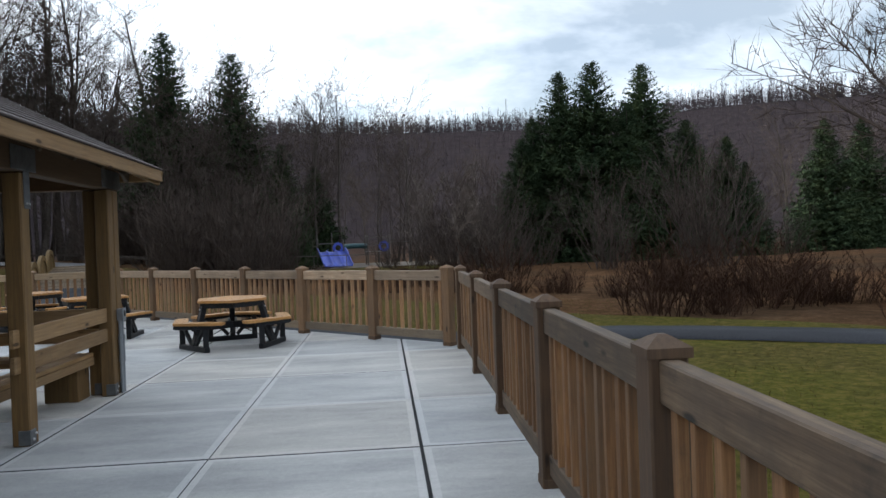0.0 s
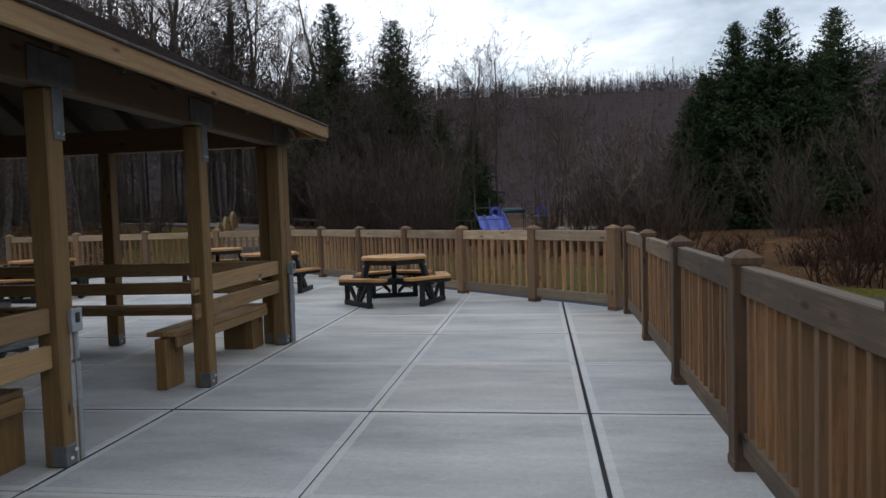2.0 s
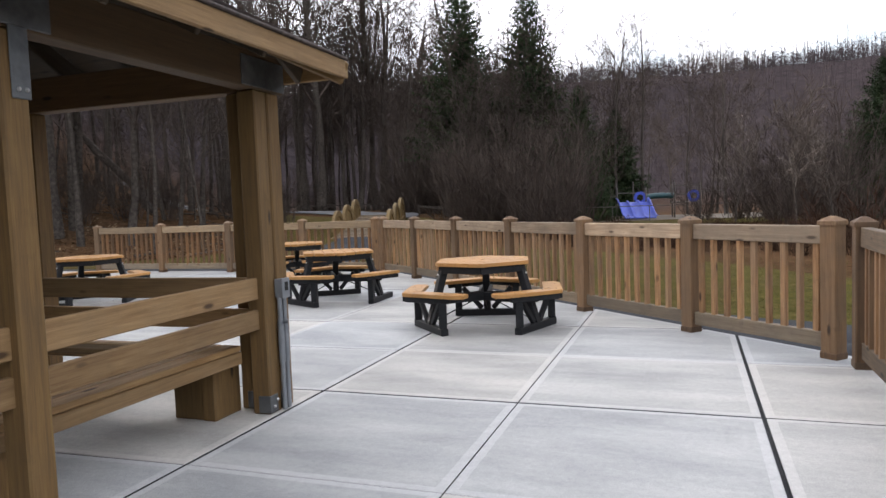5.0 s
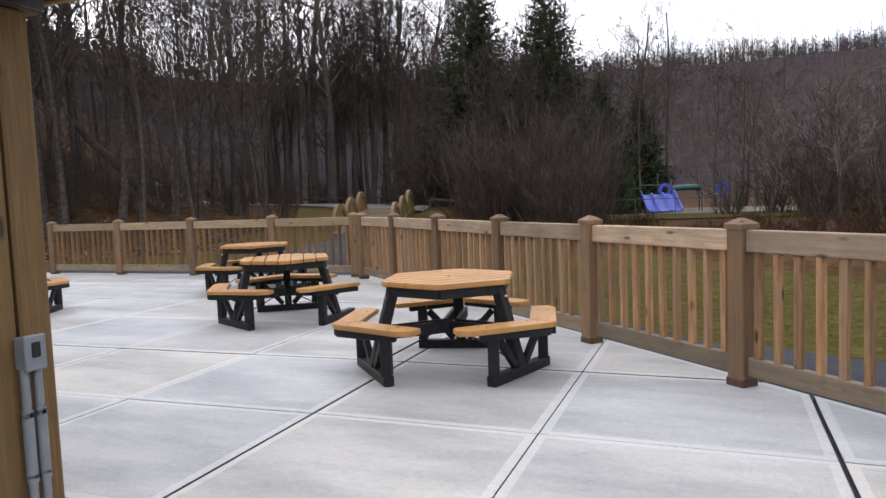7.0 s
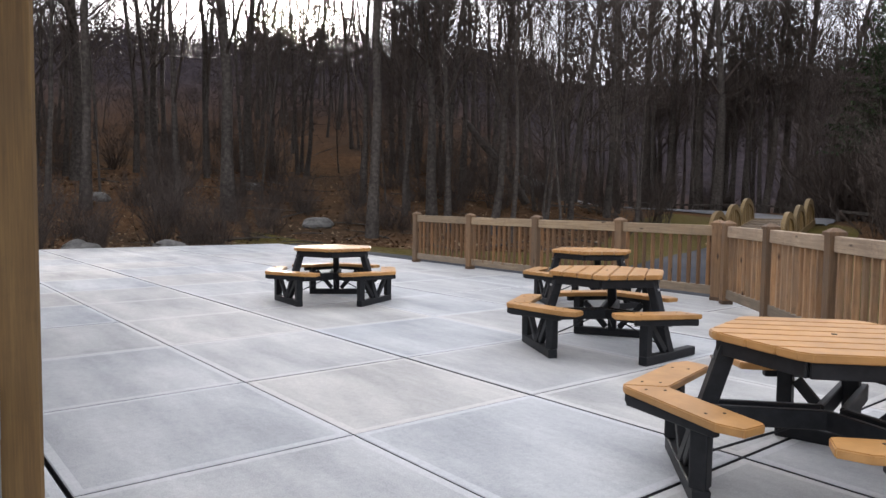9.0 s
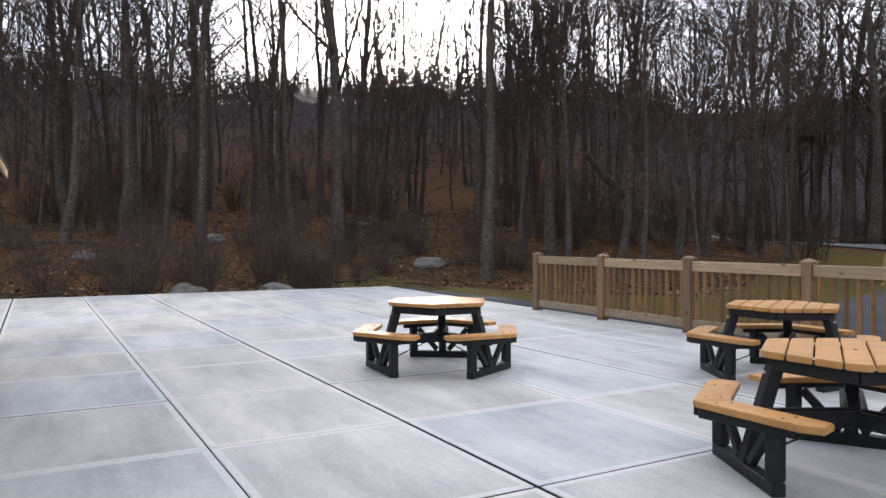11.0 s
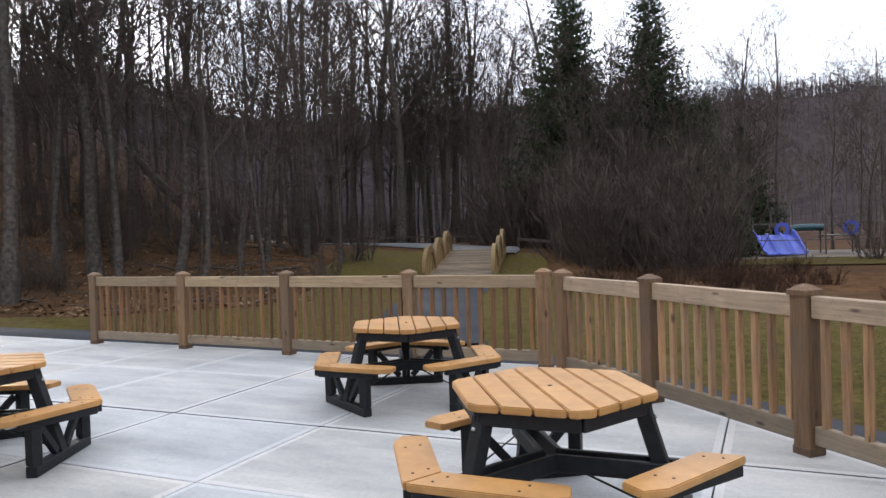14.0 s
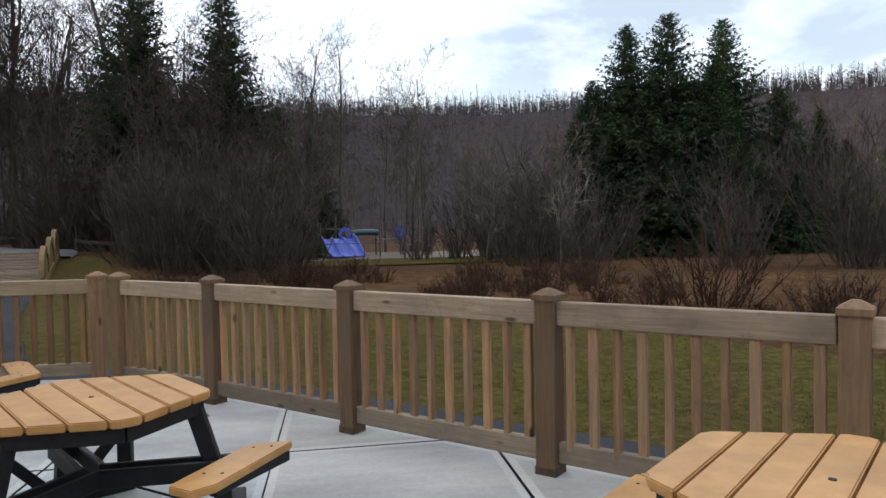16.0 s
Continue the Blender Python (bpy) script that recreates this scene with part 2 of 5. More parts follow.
def lawn_material():
    m, t, b = node_mat("winter lawn")
    vec = world_coords(t)
    fine = noise_node(t, vec, 9, 9, 0.65)
    tuft = noise_node(t, vec, 38, 5, 0.65)
    patch = noise_node(t, vec, 0.5, 5, 0.6)
    green = ramp_node(t, fine, [(0.25, (0.034, 0.036, 0.007)), (0.5, (0.08, 0.076, 0.014)), (0.66, (0.13, 0.105, 0.026)), (0.82, (0.21, 0.155, 0.065))])
    straw = ramp_node(t, fine, [(0.25, (0.036, 0.026, 0.01)), (0.5, (0.078, 0.057, 0.021)), (0.66, (0.125, 0.09, 0.037)), (0.82, (0.21, 0.15, 0.075))])
    sep = t.nodes.new("ShaderNodeSeparateXYZ")
    t.links.new(vec, sep.inputs[0])
    mr = t.nodes.new("ShaderNodeMapRange")
    mr.inputs["From Min"].default_value, mr.inputs["From Max"].default_value = 5.0, -1.0
    t.links.new(sep.outputs["X"], mr.inputs["Value"])
    add = t.nodes.new("ShaderNodeMath")
    add.operation = "MULTIPLY_ADD"
    add.inputs[1].default_value = 0.55
    t.links.new(mr.outputs[0], add.inputs[0])
    t.links.new(ramp_node(t, patch, [(0.38, (0, 0, 0)), (0.68, (0.55, 0.55, 0.55))]), add.inputs[2])
    col = mix_node(t, add.outputs[0], green, straw)
    col = mix_node(t, 0.35, col, mix_node(t, 1.0, col, ramp_node(t, tuft, [(0.3, (0.4, 0.4, 0.4)), (0.7, (1.5, 1.5, 1.4))]), "MULTIPLY"))
    t.links.new(col, b.inputs["Base Color"])
    b.inputs["Roughness"].default_value, b.inputs["Specular IOR Level"].default_value = 0.95, 0.04
    bump_node(t, b, tuft, 0.8, 0.04)
    return m


M_GRASS = lawn_material()
M_BLADE = speckled("grass blades", [(0.3, (0.045, 0.038, 0.011)), (0.55, (0.09, 0.072, 0.024)), (0.75, (0.165, 0.125, 0.06))], 3.0, bump=0, spec=0.04)
M_BARK = speckled("grey-brown bark", [(0.3, (0.038, 0.031, 0.027)), (0.55, (0.083, 0.071, 0.061)), (0.8, (0.145, 0.127, 0.11))], 7, 6, 0.9, bump=0.6, dist=0.03, spec=0.06)
M_TWIG = speckled("brown twigs", [(0.3, (0.046, 0.036, 0.031)), (0.7, (0.11, 0.087, 0.073))], 1.5, bump=0, spec=0.06)
M_PALE = speckled("pale sunlit twigs", [(0.3, (0.085, 0.07, 0.06)), (0.7, (0.16, 0.135, 0.115))], 2, bump=0, spec=0.06)
M_BRUSH = speckled("russet brush", [(0.3, (0.03, 0.017, 0.012)), (0.7, (0.075, 0.042, 0.028))], 1.2, bump=0, spec=0.04)
# haze before the hills is put into this purple-grey colour
M_FAR = speckled("distant woods with haze tint", [(0.3, (0.05, 0.041, 0.044)), (0.7, (0.09, 0.075, 0.079))], 0.25, big=0.03, bump=0, spec=0.0)
M_NEEDLE = speckled("spruce needles", [(0.3, (0.026, 0.042, 0.025)), (0.55, (0.048, 0.068, 0.035)), (0.8, (0.095, 0.108, 0.045))], 0.9, big=0.25, bump=0, rough=1.0, spec=0.0)
M_DRYLEAF = speckled("dry brown leaves", [(0.3, (0.07, 0.036, 0.018)), (0.7, (0.16, 0.088, 0.045))], 3.0, bump=0, spec=0.1)
M_PALELEAF = speckled("pale dry leaves", [(0.3, (0.16, 0.11, 0.065)), (0.7, (0.28, 0.20, 0.12))], 3.0, bump=0, spec=0.1)
M_ROCK = speckled("lichened stone", [(0.3, (0.07, 0.066, 0.06)), (0.7, (0.16, 0.15, 0.135))], 5, bump=0.5, dist=0.03)
M_SHINGLE = speckled("brown shingles", [(0.3, (0.035, 0.026, 0.024)), (0.7, (0.10, 0.075, 0.068))], 26, bump=0.5, dist=0.01)
M_STEEL = speckled("dull galvanised plate", [(0.3, (0.10, 0.105, 0.11)), (0.7, (0.17, 0.175, 0.18))], 14, rough=0.55, metal=0.5, bump=0)
M_ZINC = speckled("grey conduit", [(0.3, (0.20, 0.215, 0.235)), (0.7, (0.28, 0.295, 0.315))], 10, rough=0.5, metal=0.2, bump=0)
M_BLACK = speckled("black recycled plastic", [(0.3, (0.007, 0.0075, 0.009)), (0.7, (0.017, 0.018, 0.021))], 18, rough=0.55, bump=0.1, dist=0.002, spec=0.3)
M_TAN = speckled("tan recycled plastic board", [(0.3, (0.39, 0.195, 0.058)), (0.7, (0.50, 0.265, 0.09))], 9, rough=0.42, big=2.5, bump=0.1, dist=0.002)
M_BOLT = speckled("bolt steel", [(0.3, (0.4, 0.4, 0.4)), (0.7, (0.55, 0.55, 0.55))], 30, rough=0.35, metal=0.9, bump=0)
M_HOLE = speckled("dark recess", [(0.3, (0.01, 0.01, 0.01)), (0.7, (0.02, 0.018, 0.015))], 30, bump=0)
M_BLUE = speckled("blue moulded plastic", [(0.3, (0.05, 0.08, 0.42)), (0.7, (0.08, 0.12, 0.55))], 2, rough=0.35, bump=0)
M_TEAL = speckled("teal moulded plastic", [(0.3, (0.012, 0.05, 0.06)), (0.7, (0.02, 0.075, 0.085))], 2, rough=0.4, bump=0)
M_STAND = speckled("brown painted steel", [(0.3, (0.07, 0.06, 0.055)), (0.7, (0.13, 0.115, 0.10))], 4, rough=0.5, bump=0)
M_GREY = speckled("grey coated metal", [(0.3, (0.12, 0.12, 0.125)), (0.7, (0.2, 0.2, 0.205))], 12, rough=0.5, bump=0)


# ---- mesh helpers ----
def mesh_from(name, verts, faces, mats, slots=None, smooth=False):
    me = bpy.data.meshes.new(name)
    me.from_pydata(verts, [], faces)
    for m in mats:
        me.materials.append(m)
    if slots is not None:
        me.polygons.foreach_set("material_index", slots)
    if smooth:
        me.polygons.foreach_set("use_smooth", [True] * len(faces))
    me.update()
    return me


def beam_mesh(name, lx, ly, lz, mat, bevel=0.006):
    """A timber centred on its middle, with its length along x and eased edges."""
    bm = bmesh.new()
    bmesh.ops.create_cube(bm, size=1.0)
    bmesh.ops.scale(bm, vec=(lx, ly, lz), verts=bm.verts)
    if bevel:
        bmesh.ops.bevel(bm, geom=bm.edges, offset=min(bevel, ly * 0.3, lz * 0.3), segments=1, affect="EDGES")
    me = bpy.data.meshes.new(name)
    bm.to_mesh(me)
    bm.free()
    me.materials.append(mat)
    return me


def part(name, bm, material, parent, label="", m=None):
    """A bmesh or mesh as one mesh object under a thing or a part."""
    if isinstance(bm, bmesh.types.BMesh):
        me = bpy.data.meshes.new(name)
        bm.to_mesh(me)
        bm.free()
        me.materials.append(material)
    else:
        me = bm
    ob = new(name, me)
    ob.parent = parent
    if m is not None:
        ob.matrix_basis = m
    if label:
        tagged(ob, label)
    return ob


def along(a, b, roll=0.0):
    """The pose of a beam whose x axis runs from a to b, at the middle, its z axis as near up as can be."""
    a, b = Vector(a), Vector(b)
    x = (b - a).normalized()
    up = Vector((0, 0, 1)) if abs(x.z) < 0.97 else Vector((0, 1, 0))
    y = up.cross(x).normalized()
    z = x.cross(y)
    m = Matrix((x, y, z)).transposed().to_4x4()
    m.translation = (a + b) / 2
    return m @ pose(0, 0, 0, roll)


def timber_part(name, a, b, wy, wz, mat, parent, label="", roll=0.0, bevel=0.006):
    a, b = Vector(a), Vector(b)
    return part(name, beam_mesh(name, (b - a).length, wy, wz, mat, bevel), None, parent, label, along(a, b, roll))


def thing(name, label, category, m=None, group="", kind=""):
    ob = new(name)
    if m is not None:
        ob.matrix_basis = m
    return tagged(ob, label, category, group, kind)


def tube(verts, faces, pts, radii, sides):
    """Add a tapered tube through pts."""
    base = len(verts)
    n = len(pts)
    for i, p in enumerate(pts):
        d = (pts[min(i + 1, n - 1)] - pts[max(i - 1, 0)])
        d = d.normalized() if d.length > 1e-6 else Vector((0, 0, 1))
        u = d.cross(Vector((0.31, 0.17, 0.93)) if abs(d.z) < 0.9 else Vector((1, 0, 0))).normalized()
        v = d.cross(u)
        for k in range(sides):
            a = 2 * math.pi * k / sides
            verts.append(p + (u * math.cos(a) + v * math.sin(a)) * radii[i])
    for i in range(n - 1):
        for k in range(sides):
            k2 = (k + 1) % sides
            faces.append((base + i * sides + k, base + i * sides + k2, base + (i + 1) * sides + k2, base + (i + 1) * sides + k))


# ---- ground ----
def smooth01(v):
    v = min(1.0, max(0.0, v))
    return v * v * (3 - 2 * v)


def woods_floor():
    m, t, b = node_mat("woodland floor")
    vec = world_coords(t)
    fine = noise_node(t, vec, 2.6, 9, 0.65)
    leaf = noise_node(t, vec, 14, 4, 0.6)
    patch = noise_node(t, vec, 0.16, 5, 0.6)
    col = ramp_node(t, fine, [(0.25, (0.03, 0.017, 0.01)), (0.45, (0.075, 0.042, 0.023)), (0.6, (0.12, 0.07, 0.04)), (0.8, (0.20, 0.135, 0.08))])
    col = mix_node(t, 0.35, col, ramp_node(t, leaf, [(0.3, (0.025, 0.015, 0.009)), (0.7, (0.17, 0.098, 0.05))]))
    col = mix_node(t, ramp_node(t, patch, [(0.45, (0, 0, 0)), (0.65, (0.6, 0.6, 0.6))]), col, (0.045, 0.036, 0.026))
    # far ground is darkened in colour to offset the sky light on open slopes
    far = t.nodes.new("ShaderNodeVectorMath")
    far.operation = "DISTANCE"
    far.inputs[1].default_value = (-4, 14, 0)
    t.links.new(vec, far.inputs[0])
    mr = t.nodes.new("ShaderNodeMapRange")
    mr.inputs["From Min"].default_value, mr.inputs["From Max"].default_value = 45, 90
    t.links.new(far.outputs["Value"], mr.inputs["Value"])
    far_dark = noise_node(t, vec, 0.5, 8, 0.7)
    col = mix_node(t, mr.outputs[0], col, ramp_node(t, far_dark, [(0.35, (0.022, 0.018, 0.02)), (0.7, (0.055, 0.045, 0.047))]))
    t.links.new(col, b.inputs["Base Color"])
    b.inputs["Roughness"].default_value = 1.0
    b.inputs["Specular IOR Level"].default_value = 0.0
    bump_node(t, b, fine, 1.0, 0.16)
    return m


M_FLOOR = woods_floor()


def ground_h(x, y):
    dx, dy = x + 4, y - 14
    d = math.hypot(dx, dy)
    az = math.degrees(math.atan2(-dx, dy))
    w = smooth01((az - 30) / 28) * smooth01((150 - az) / 25)
    d0, d1, top = 62 - 40 * w, 265 - 125 * w, 43 - 18 * w
    if az < -60 or az > 150:
        top *= 0.8
    h = -0.22 + top * smooth01((d - d0) / (d1 - d0)) + (1.6 * w) * smooth01((d - 20) / 12)
    h += 1.0 * smooth01((y - 27) / 17) * smooth01((-7.5 - x) / 8)
    if d > 26:
        h += 0.5 * noise.noise(Vector((x * 0.06, y * 0.06, 0))) * min(1, (d - 26) / 20)
    if d > 90:
        h += 2.5 * noise.noise(Vector((x * 0.012, y * 0.012, 3))) * min(1, (d - 90) / 90)
    return h


def build_ground():
    rings = [0.0] + [2.5 * 1.085 ** i for i in range(78)]
    rings = [r for r in rings if r < 1600]
    secs = 128
    verts, faces = [(-4, 14, -0.22)], []
    for r in rings[1:]:
        for s in range(secs):
            a = 2 * math.pi * s / secs
            x, y = -4 + r * math.cos(a), 14 + r * math.sin(a)
            verts.append((x, y, ground_h(x, y)))
    for s in range(secs):
        faces.append((0, 1 + s, 1 + (s + 1) % secs))
    for i in range(len(rings) - 2):
        for s in range(secs):
            s2 = (s + 1) % secs
            a, b = 1 + i * secs, 1 + (i + 1) * secs
            faces.append((a + s, b + s, b + s2, a + s2))
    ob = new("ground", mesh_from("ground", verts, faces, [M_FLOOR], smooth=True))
    tagged(ob, "brown leaf-littered ground rising into wooded hills", "ground", kind="structure")


build_ground()


def sheet(name, pts, lift, mat, label, category, cell=0.8):
    """A flat irregular sheet over the ground inside the outline pts."""
    bm = bmesh.new()
    f = bm.faces.new([bm.verts.new((x, y, 0)) for x, y in pts])
    for axis in (0, 1):
        lo, hi = min(p[axis] for p in pts), max(p[axis] for p in pts)
        k = lo + cell
        while k < hi:
            co, no = [0, 0, 0], [0, 0, 0]
            co[axis], no[axis] = k, 1
            bmesh.ops.bisect_plane(bm, geom=bm.verts[:] + bm.edges[:] + bm.faces[:], plane_co=co, plane_no=no)
            k += cell
    for v in bm.verts:
        v.co.z = ground_h(v.co.x, v.co.y) + lift + 0.02 * noise.noise(Vector((v.co.x * 0.7, v.co.y * 0.7, 1)))
    me = bpy.data.meshes.new(name)
    bm.to_mesh(me)
    bm.free()
    me.materials.append(mat)
    return tagged(new(name, me), label, category, kind="structure")


LAWN = [(2.2, -22), (40, -22), (34, -5), (22, 2.4), (14, 7.5), (9.3, 11.2), (6.8, 13.4), (4.4, 15.6), (1.5, 20), (-2, 24.2), (-6, 26.5), (-9, 30), (-11.0, 34), (-13.2, 40), (-17, 41), (-24, 42), (-21, 34), (-17.5, 28), (-16, 24), (-19, 21.0), (-24, 20.0), (-27, 18.6), (-25, 16.8), (-22, 16.5), (-13, 16.6), (-6, 16.6), (1.8, 9.6)]
sheet("lawn", LAWN, 0.05, M_GRASS, "patchy green and straw-coloured winter lawn", "lawn", 1.6)


def ribbon(name, pts, width, lift, mat, label, category):
    """A path with a slight crown along a smooth line."""
    dense = []
    for i in range(len(pts) - 1):
        p0, p1, p2, p3 = [Vector(pts[max(0, min(len(pts) - 1, j))]) for j in (i - 1, i, i + 1, i + 2)]
        for k in range(8):
            u = k / 8
            dense.append(0.5 * (2 * p1 + (p2 - p0) * u + (2 * p0 - 5 * p1 + 4 * p2 - p3) * u * u + (3 * p1 - p0 - 3 * p2 + p3) * u ** 3))
    dense.append(Vector(pts[-1]))
    verts, faces = [], []
    for i, p in enumerate(dense):
        d = (dense[min(i + 1, len(dense) - 1)] - dense[max(i - 1, 0)]).normalized()
        n = Vector((-d.y, d.x))
        wob = 0.05 * math.sin(i * 1.7)
        for s, dz in ((-0.5, -0.06), (-0.48, 0), (0, 0.015), (0.48, 0), (0.5, -0.06)):
            q = p + n * (s * (width + wob))
            verts.append((q.x, q.y, ground_h(q.x, q.y) + lift + dz))
    for i in range(len(dense) - 1):
        for k in range(4):
            a = i * 5 + k
            faces.append((a, a + 5, a + 6, a + 1))
    return tagged(new(name, mesh_from(name, verts, faces, [mat], smooth=True)), label, category, kind="structure")


ribbon("path", [(-22.5, 17.75), (-19, 18.15), (-14, 18.4), (-9.5, 18.35), (-6.4, 18.05), (-3.95, 16.38), (-0.15, 12.86), (1.9, 11.25), (4, 11.0)], 1.15, 0.11, M_ASPHALT, "dark grey asphalt footpath beside the patio fence", "path")
ribbon("path", [(0.6, 12.5), (2.6, 11.75), (4.8, 11.75), (8.1, 10.1), (14, 6.2), (26, -0.5)], 1.25, 0.115, M_ASPHALT, "dark grey asphalt footpath crossing the lawn", "path")
ribbon("path", [(-8.4, 18.8), (-9.9, 22), (-11.8, 26.5), (-13.4, 31.4)], 2.2, 0.12, M_ASPHALT, "dark grey asphalt path leading to the footbridge", "path")
ribbon("path", [(-16.0, 38.9), (-17.0, 42.0), (-20, 45.2), (-25, 48.6), (-33, 50.6), (-46, 51.5)], 3.4, 0.14, M_GRAVEL, "pale grey path curving away into the woods", "path")

# ---- patio ----
GR = radians(1.1)
PATIO = [(2.03, -9.0), (2.03, 10.2), (-5.6, 17.3), (-21.6, 17.25), (-21.6, -9.0)]


def inside_clip(poly, a, b):
    """The part of poly on the left of the line a to b."""
    out = []
    side = lambda p: (b[0] - a[0]) * (p[1] - a[1]) - (b[1] - a[1]) * (p[0] - a[0])
    for i, p in enumerate(poly):
        q = poly[(i + 1) % len(poly)]
        sp, sq = side(p), side(q)
        if sp >= 0:
            out.append(p)
        if sp * sq < 0:
            u = sp / (sp - sq)
            out.append((p[0] + (q[0] - p[0]) * u, p[1] + (q[1] - p[1]) * u))
    return out


def inset(poly, d):
    out = poly
    n = len(poly)
    for i in range(n):
        a, b = Vector(poly[i]), Vector(poly[(i + 1) % n])
        if (b - a).length < 1e-4:
            continue
        e = (b - a).normalized()
        off = Vector((-e.y, e.x)) * d
        out = inside_clip(out, a + off, b + off)
        if len(out) < 3:
            return []
    return out


def grid_pt(u, v):
    """Joint lines of the patio: the western pours were set out at a slightly different angle."""
    skew = 0.015 if u > -2 else 0.05
    return (u - (v - 8.4) * math.sin(GR), v + (u + 2) * skew)


def build_patio():
    base_v = [(x, y, z) for z in (-0.30, -0.035) for x, y in PATIO]
    n = len(PATIO)
    base_f = [tuple(range(n))[::-1], tuple(range(n, 2 * n))] + [(i, (i + 1) % n, n + (i + 1) % n, n + i) for i in range(n)]
    floor = tagged(new("patio_floor", mesh_from("patio_floor", base_v, base_f, [M_JOINT])), "pale grey concrete patio slab cast in square panels", "floor", kind="structure")
    # joints along u (x) and v (y): place and half width
    us = [(2.6, .004), (1.07, .013), (-0.48, .004), (-2.0, .011), (-3.55, .005), (-5.05, .009), (-6.7, .004), (-8.33, .012), (-9.95, .004), (-11.45, .009), (-13.1, .004), (-14.7, .009), (-16.2, .004), (-17.8, .009), (-19.6, .004), (-23.5, .004)]
    vs = [(-10, .004), (-7.0, .009), (-5.5, .004), (-4.0, .009), (-2.4, .004), (-0.85, .009), (0.7, .004), (2.25, .009), (3.78, .004), (5.31, .014), (6.87, .003), (8.42, .013), (9.9, .005), (11.36, .014), (12.98, .003), (14.4, .016), (16.1, .004), (19.5, .004)]
    for i in range(len(us) - 1):
        for j in range(len(vs) - 1):
            (u1, g1), (u0, g0), (v0, h0), (v1, h1) = us[i], us[i + 1], vs[j], vs[j + 1]
            cell = [grid_pt(u0 + g0, v0 + h0), grid_pt(u1 - g1, v0 + h0), grid_pt(u1 - g1, v1 - h1), grid_pt(u0 + g0, v1 - h1)]
            for k in range(n):
                cell = inside_clip(cell, PATIO[k], PATIO[(k + 1) % n])
                if len(cell) < 3:
                    break
            if len(cell) < 3:
                continue
            rim, band = inset(cell, 0.006), inset(cell, 0.055)
            if len(band) < 3 or len(rim) != len(cell) or len(band) != len(cell):
                rim, band = inset(cell, 0.003), []
                if len(rim) != len(cell):
                    continue
            cx, cy = sum(p[0] for p in cell) / len(cell), sum(p[1] for p in cell) / len(cell)
            dz = 0.0012 * math.sin(i * 2.1 + j * 3.3)
            m = len(cell)
            verts = [(x - cx, y - cy, -0.032) for x, y in cell] + [(x - cx, y - cy, -0.004) for x, y in cell] + [(x - cx, y - cy, dz) for x, y in rim]
            faces = [(a, (a + 1) % m, m + (a + 1) % m, m + a) for a in range(m)] + [(m + a, m + (a + 1) % m, 2 * m + (a + 1) % m, 2 * m + a) for a in range(m)]
            slots = [2] * m + [1] * m
            if band:
                verts += [(x - cx, y - cy, dz) for x, y in band]
                faces += [(2 * m + a, 2 * m + (a + 1) % m, 3 * m + (a + 1) % m, 3 * m + a) for a in range(m)] + [tuple(range(3 * m, 4 * m))]
                slots += [1] * m + [0]
            else:
                faces.append(tuple(range(2 * m, 3 * m)))
                slots.append(0)
            ob = new("concrete_panel", mesh_from("concrete_panel", verts, faces, [M_CONC, M_EDGE, M_JOINT], slots))
            ob.location = (cx, cy, 0)
            ob.parent = floor


build_patio()


# ---- fences ----
POST_H = 1.17


def post_mesh(mat):
    """A square post with a bevelled pyramid cap, standing along x."""
    bm = bmesh.new()
    h, w = POST_H, 0.07
    rows = [(0, w), (h - 0.075, w), (h - 0.075, w + 0.011), (h - 0.04, w + 0.011), (h - 0.012, w * 0.55), (h, w * 0.22)]
    loops = [[bm.verts.new((x, sx * r, sy * r)) for sx, sy in ((-1, -1), (1, -1), (1, 1), (-1, 1))] for x, r in rows]
    for a, b in zip(loops, loops[1:]):
        for k in range(4):
            bm.faces.new((a[k], b[k], b[(k + 1) % 4], a[(k + 1) % 4]))
    bm.faces.new(loops[0])
    bm.faces.new(loops[-1][::-1])
    bmesh.ops.recalc_face_normals(bm, faces=bm.faces)
    vertical = [e for e in bm.edges if abs(e.verts[0].co.x - e.verts[1].co.x) > 0.5]
    bmesh.ops.bevel(bm, geom=vertical, offset=0.008, segments=1, affect="EDGES")
    me = bpy.data.meshes.new("post")
    bm.to_mesh(me)
    bm.free()
    me.materials.append(mat)
    return me


POST_ME, POST_OLD_ME = post_mesh(M_POST), post_mesh(M_POST_OLD)
FOOT_ME = beam_mesh("post_foot", 0.06, 0.15, 0.15, M_POST_OLD)
BAL_ME = beam_mesh("baluster", 0.80, 0.04, 0.055, M_BALUSTER, 0.004)
BAL_SUNLIT_ME = beam_mesh("baluster", 0.80, 0.04, 0.055, M_BALUSTER_SUNLIT, 0.004)


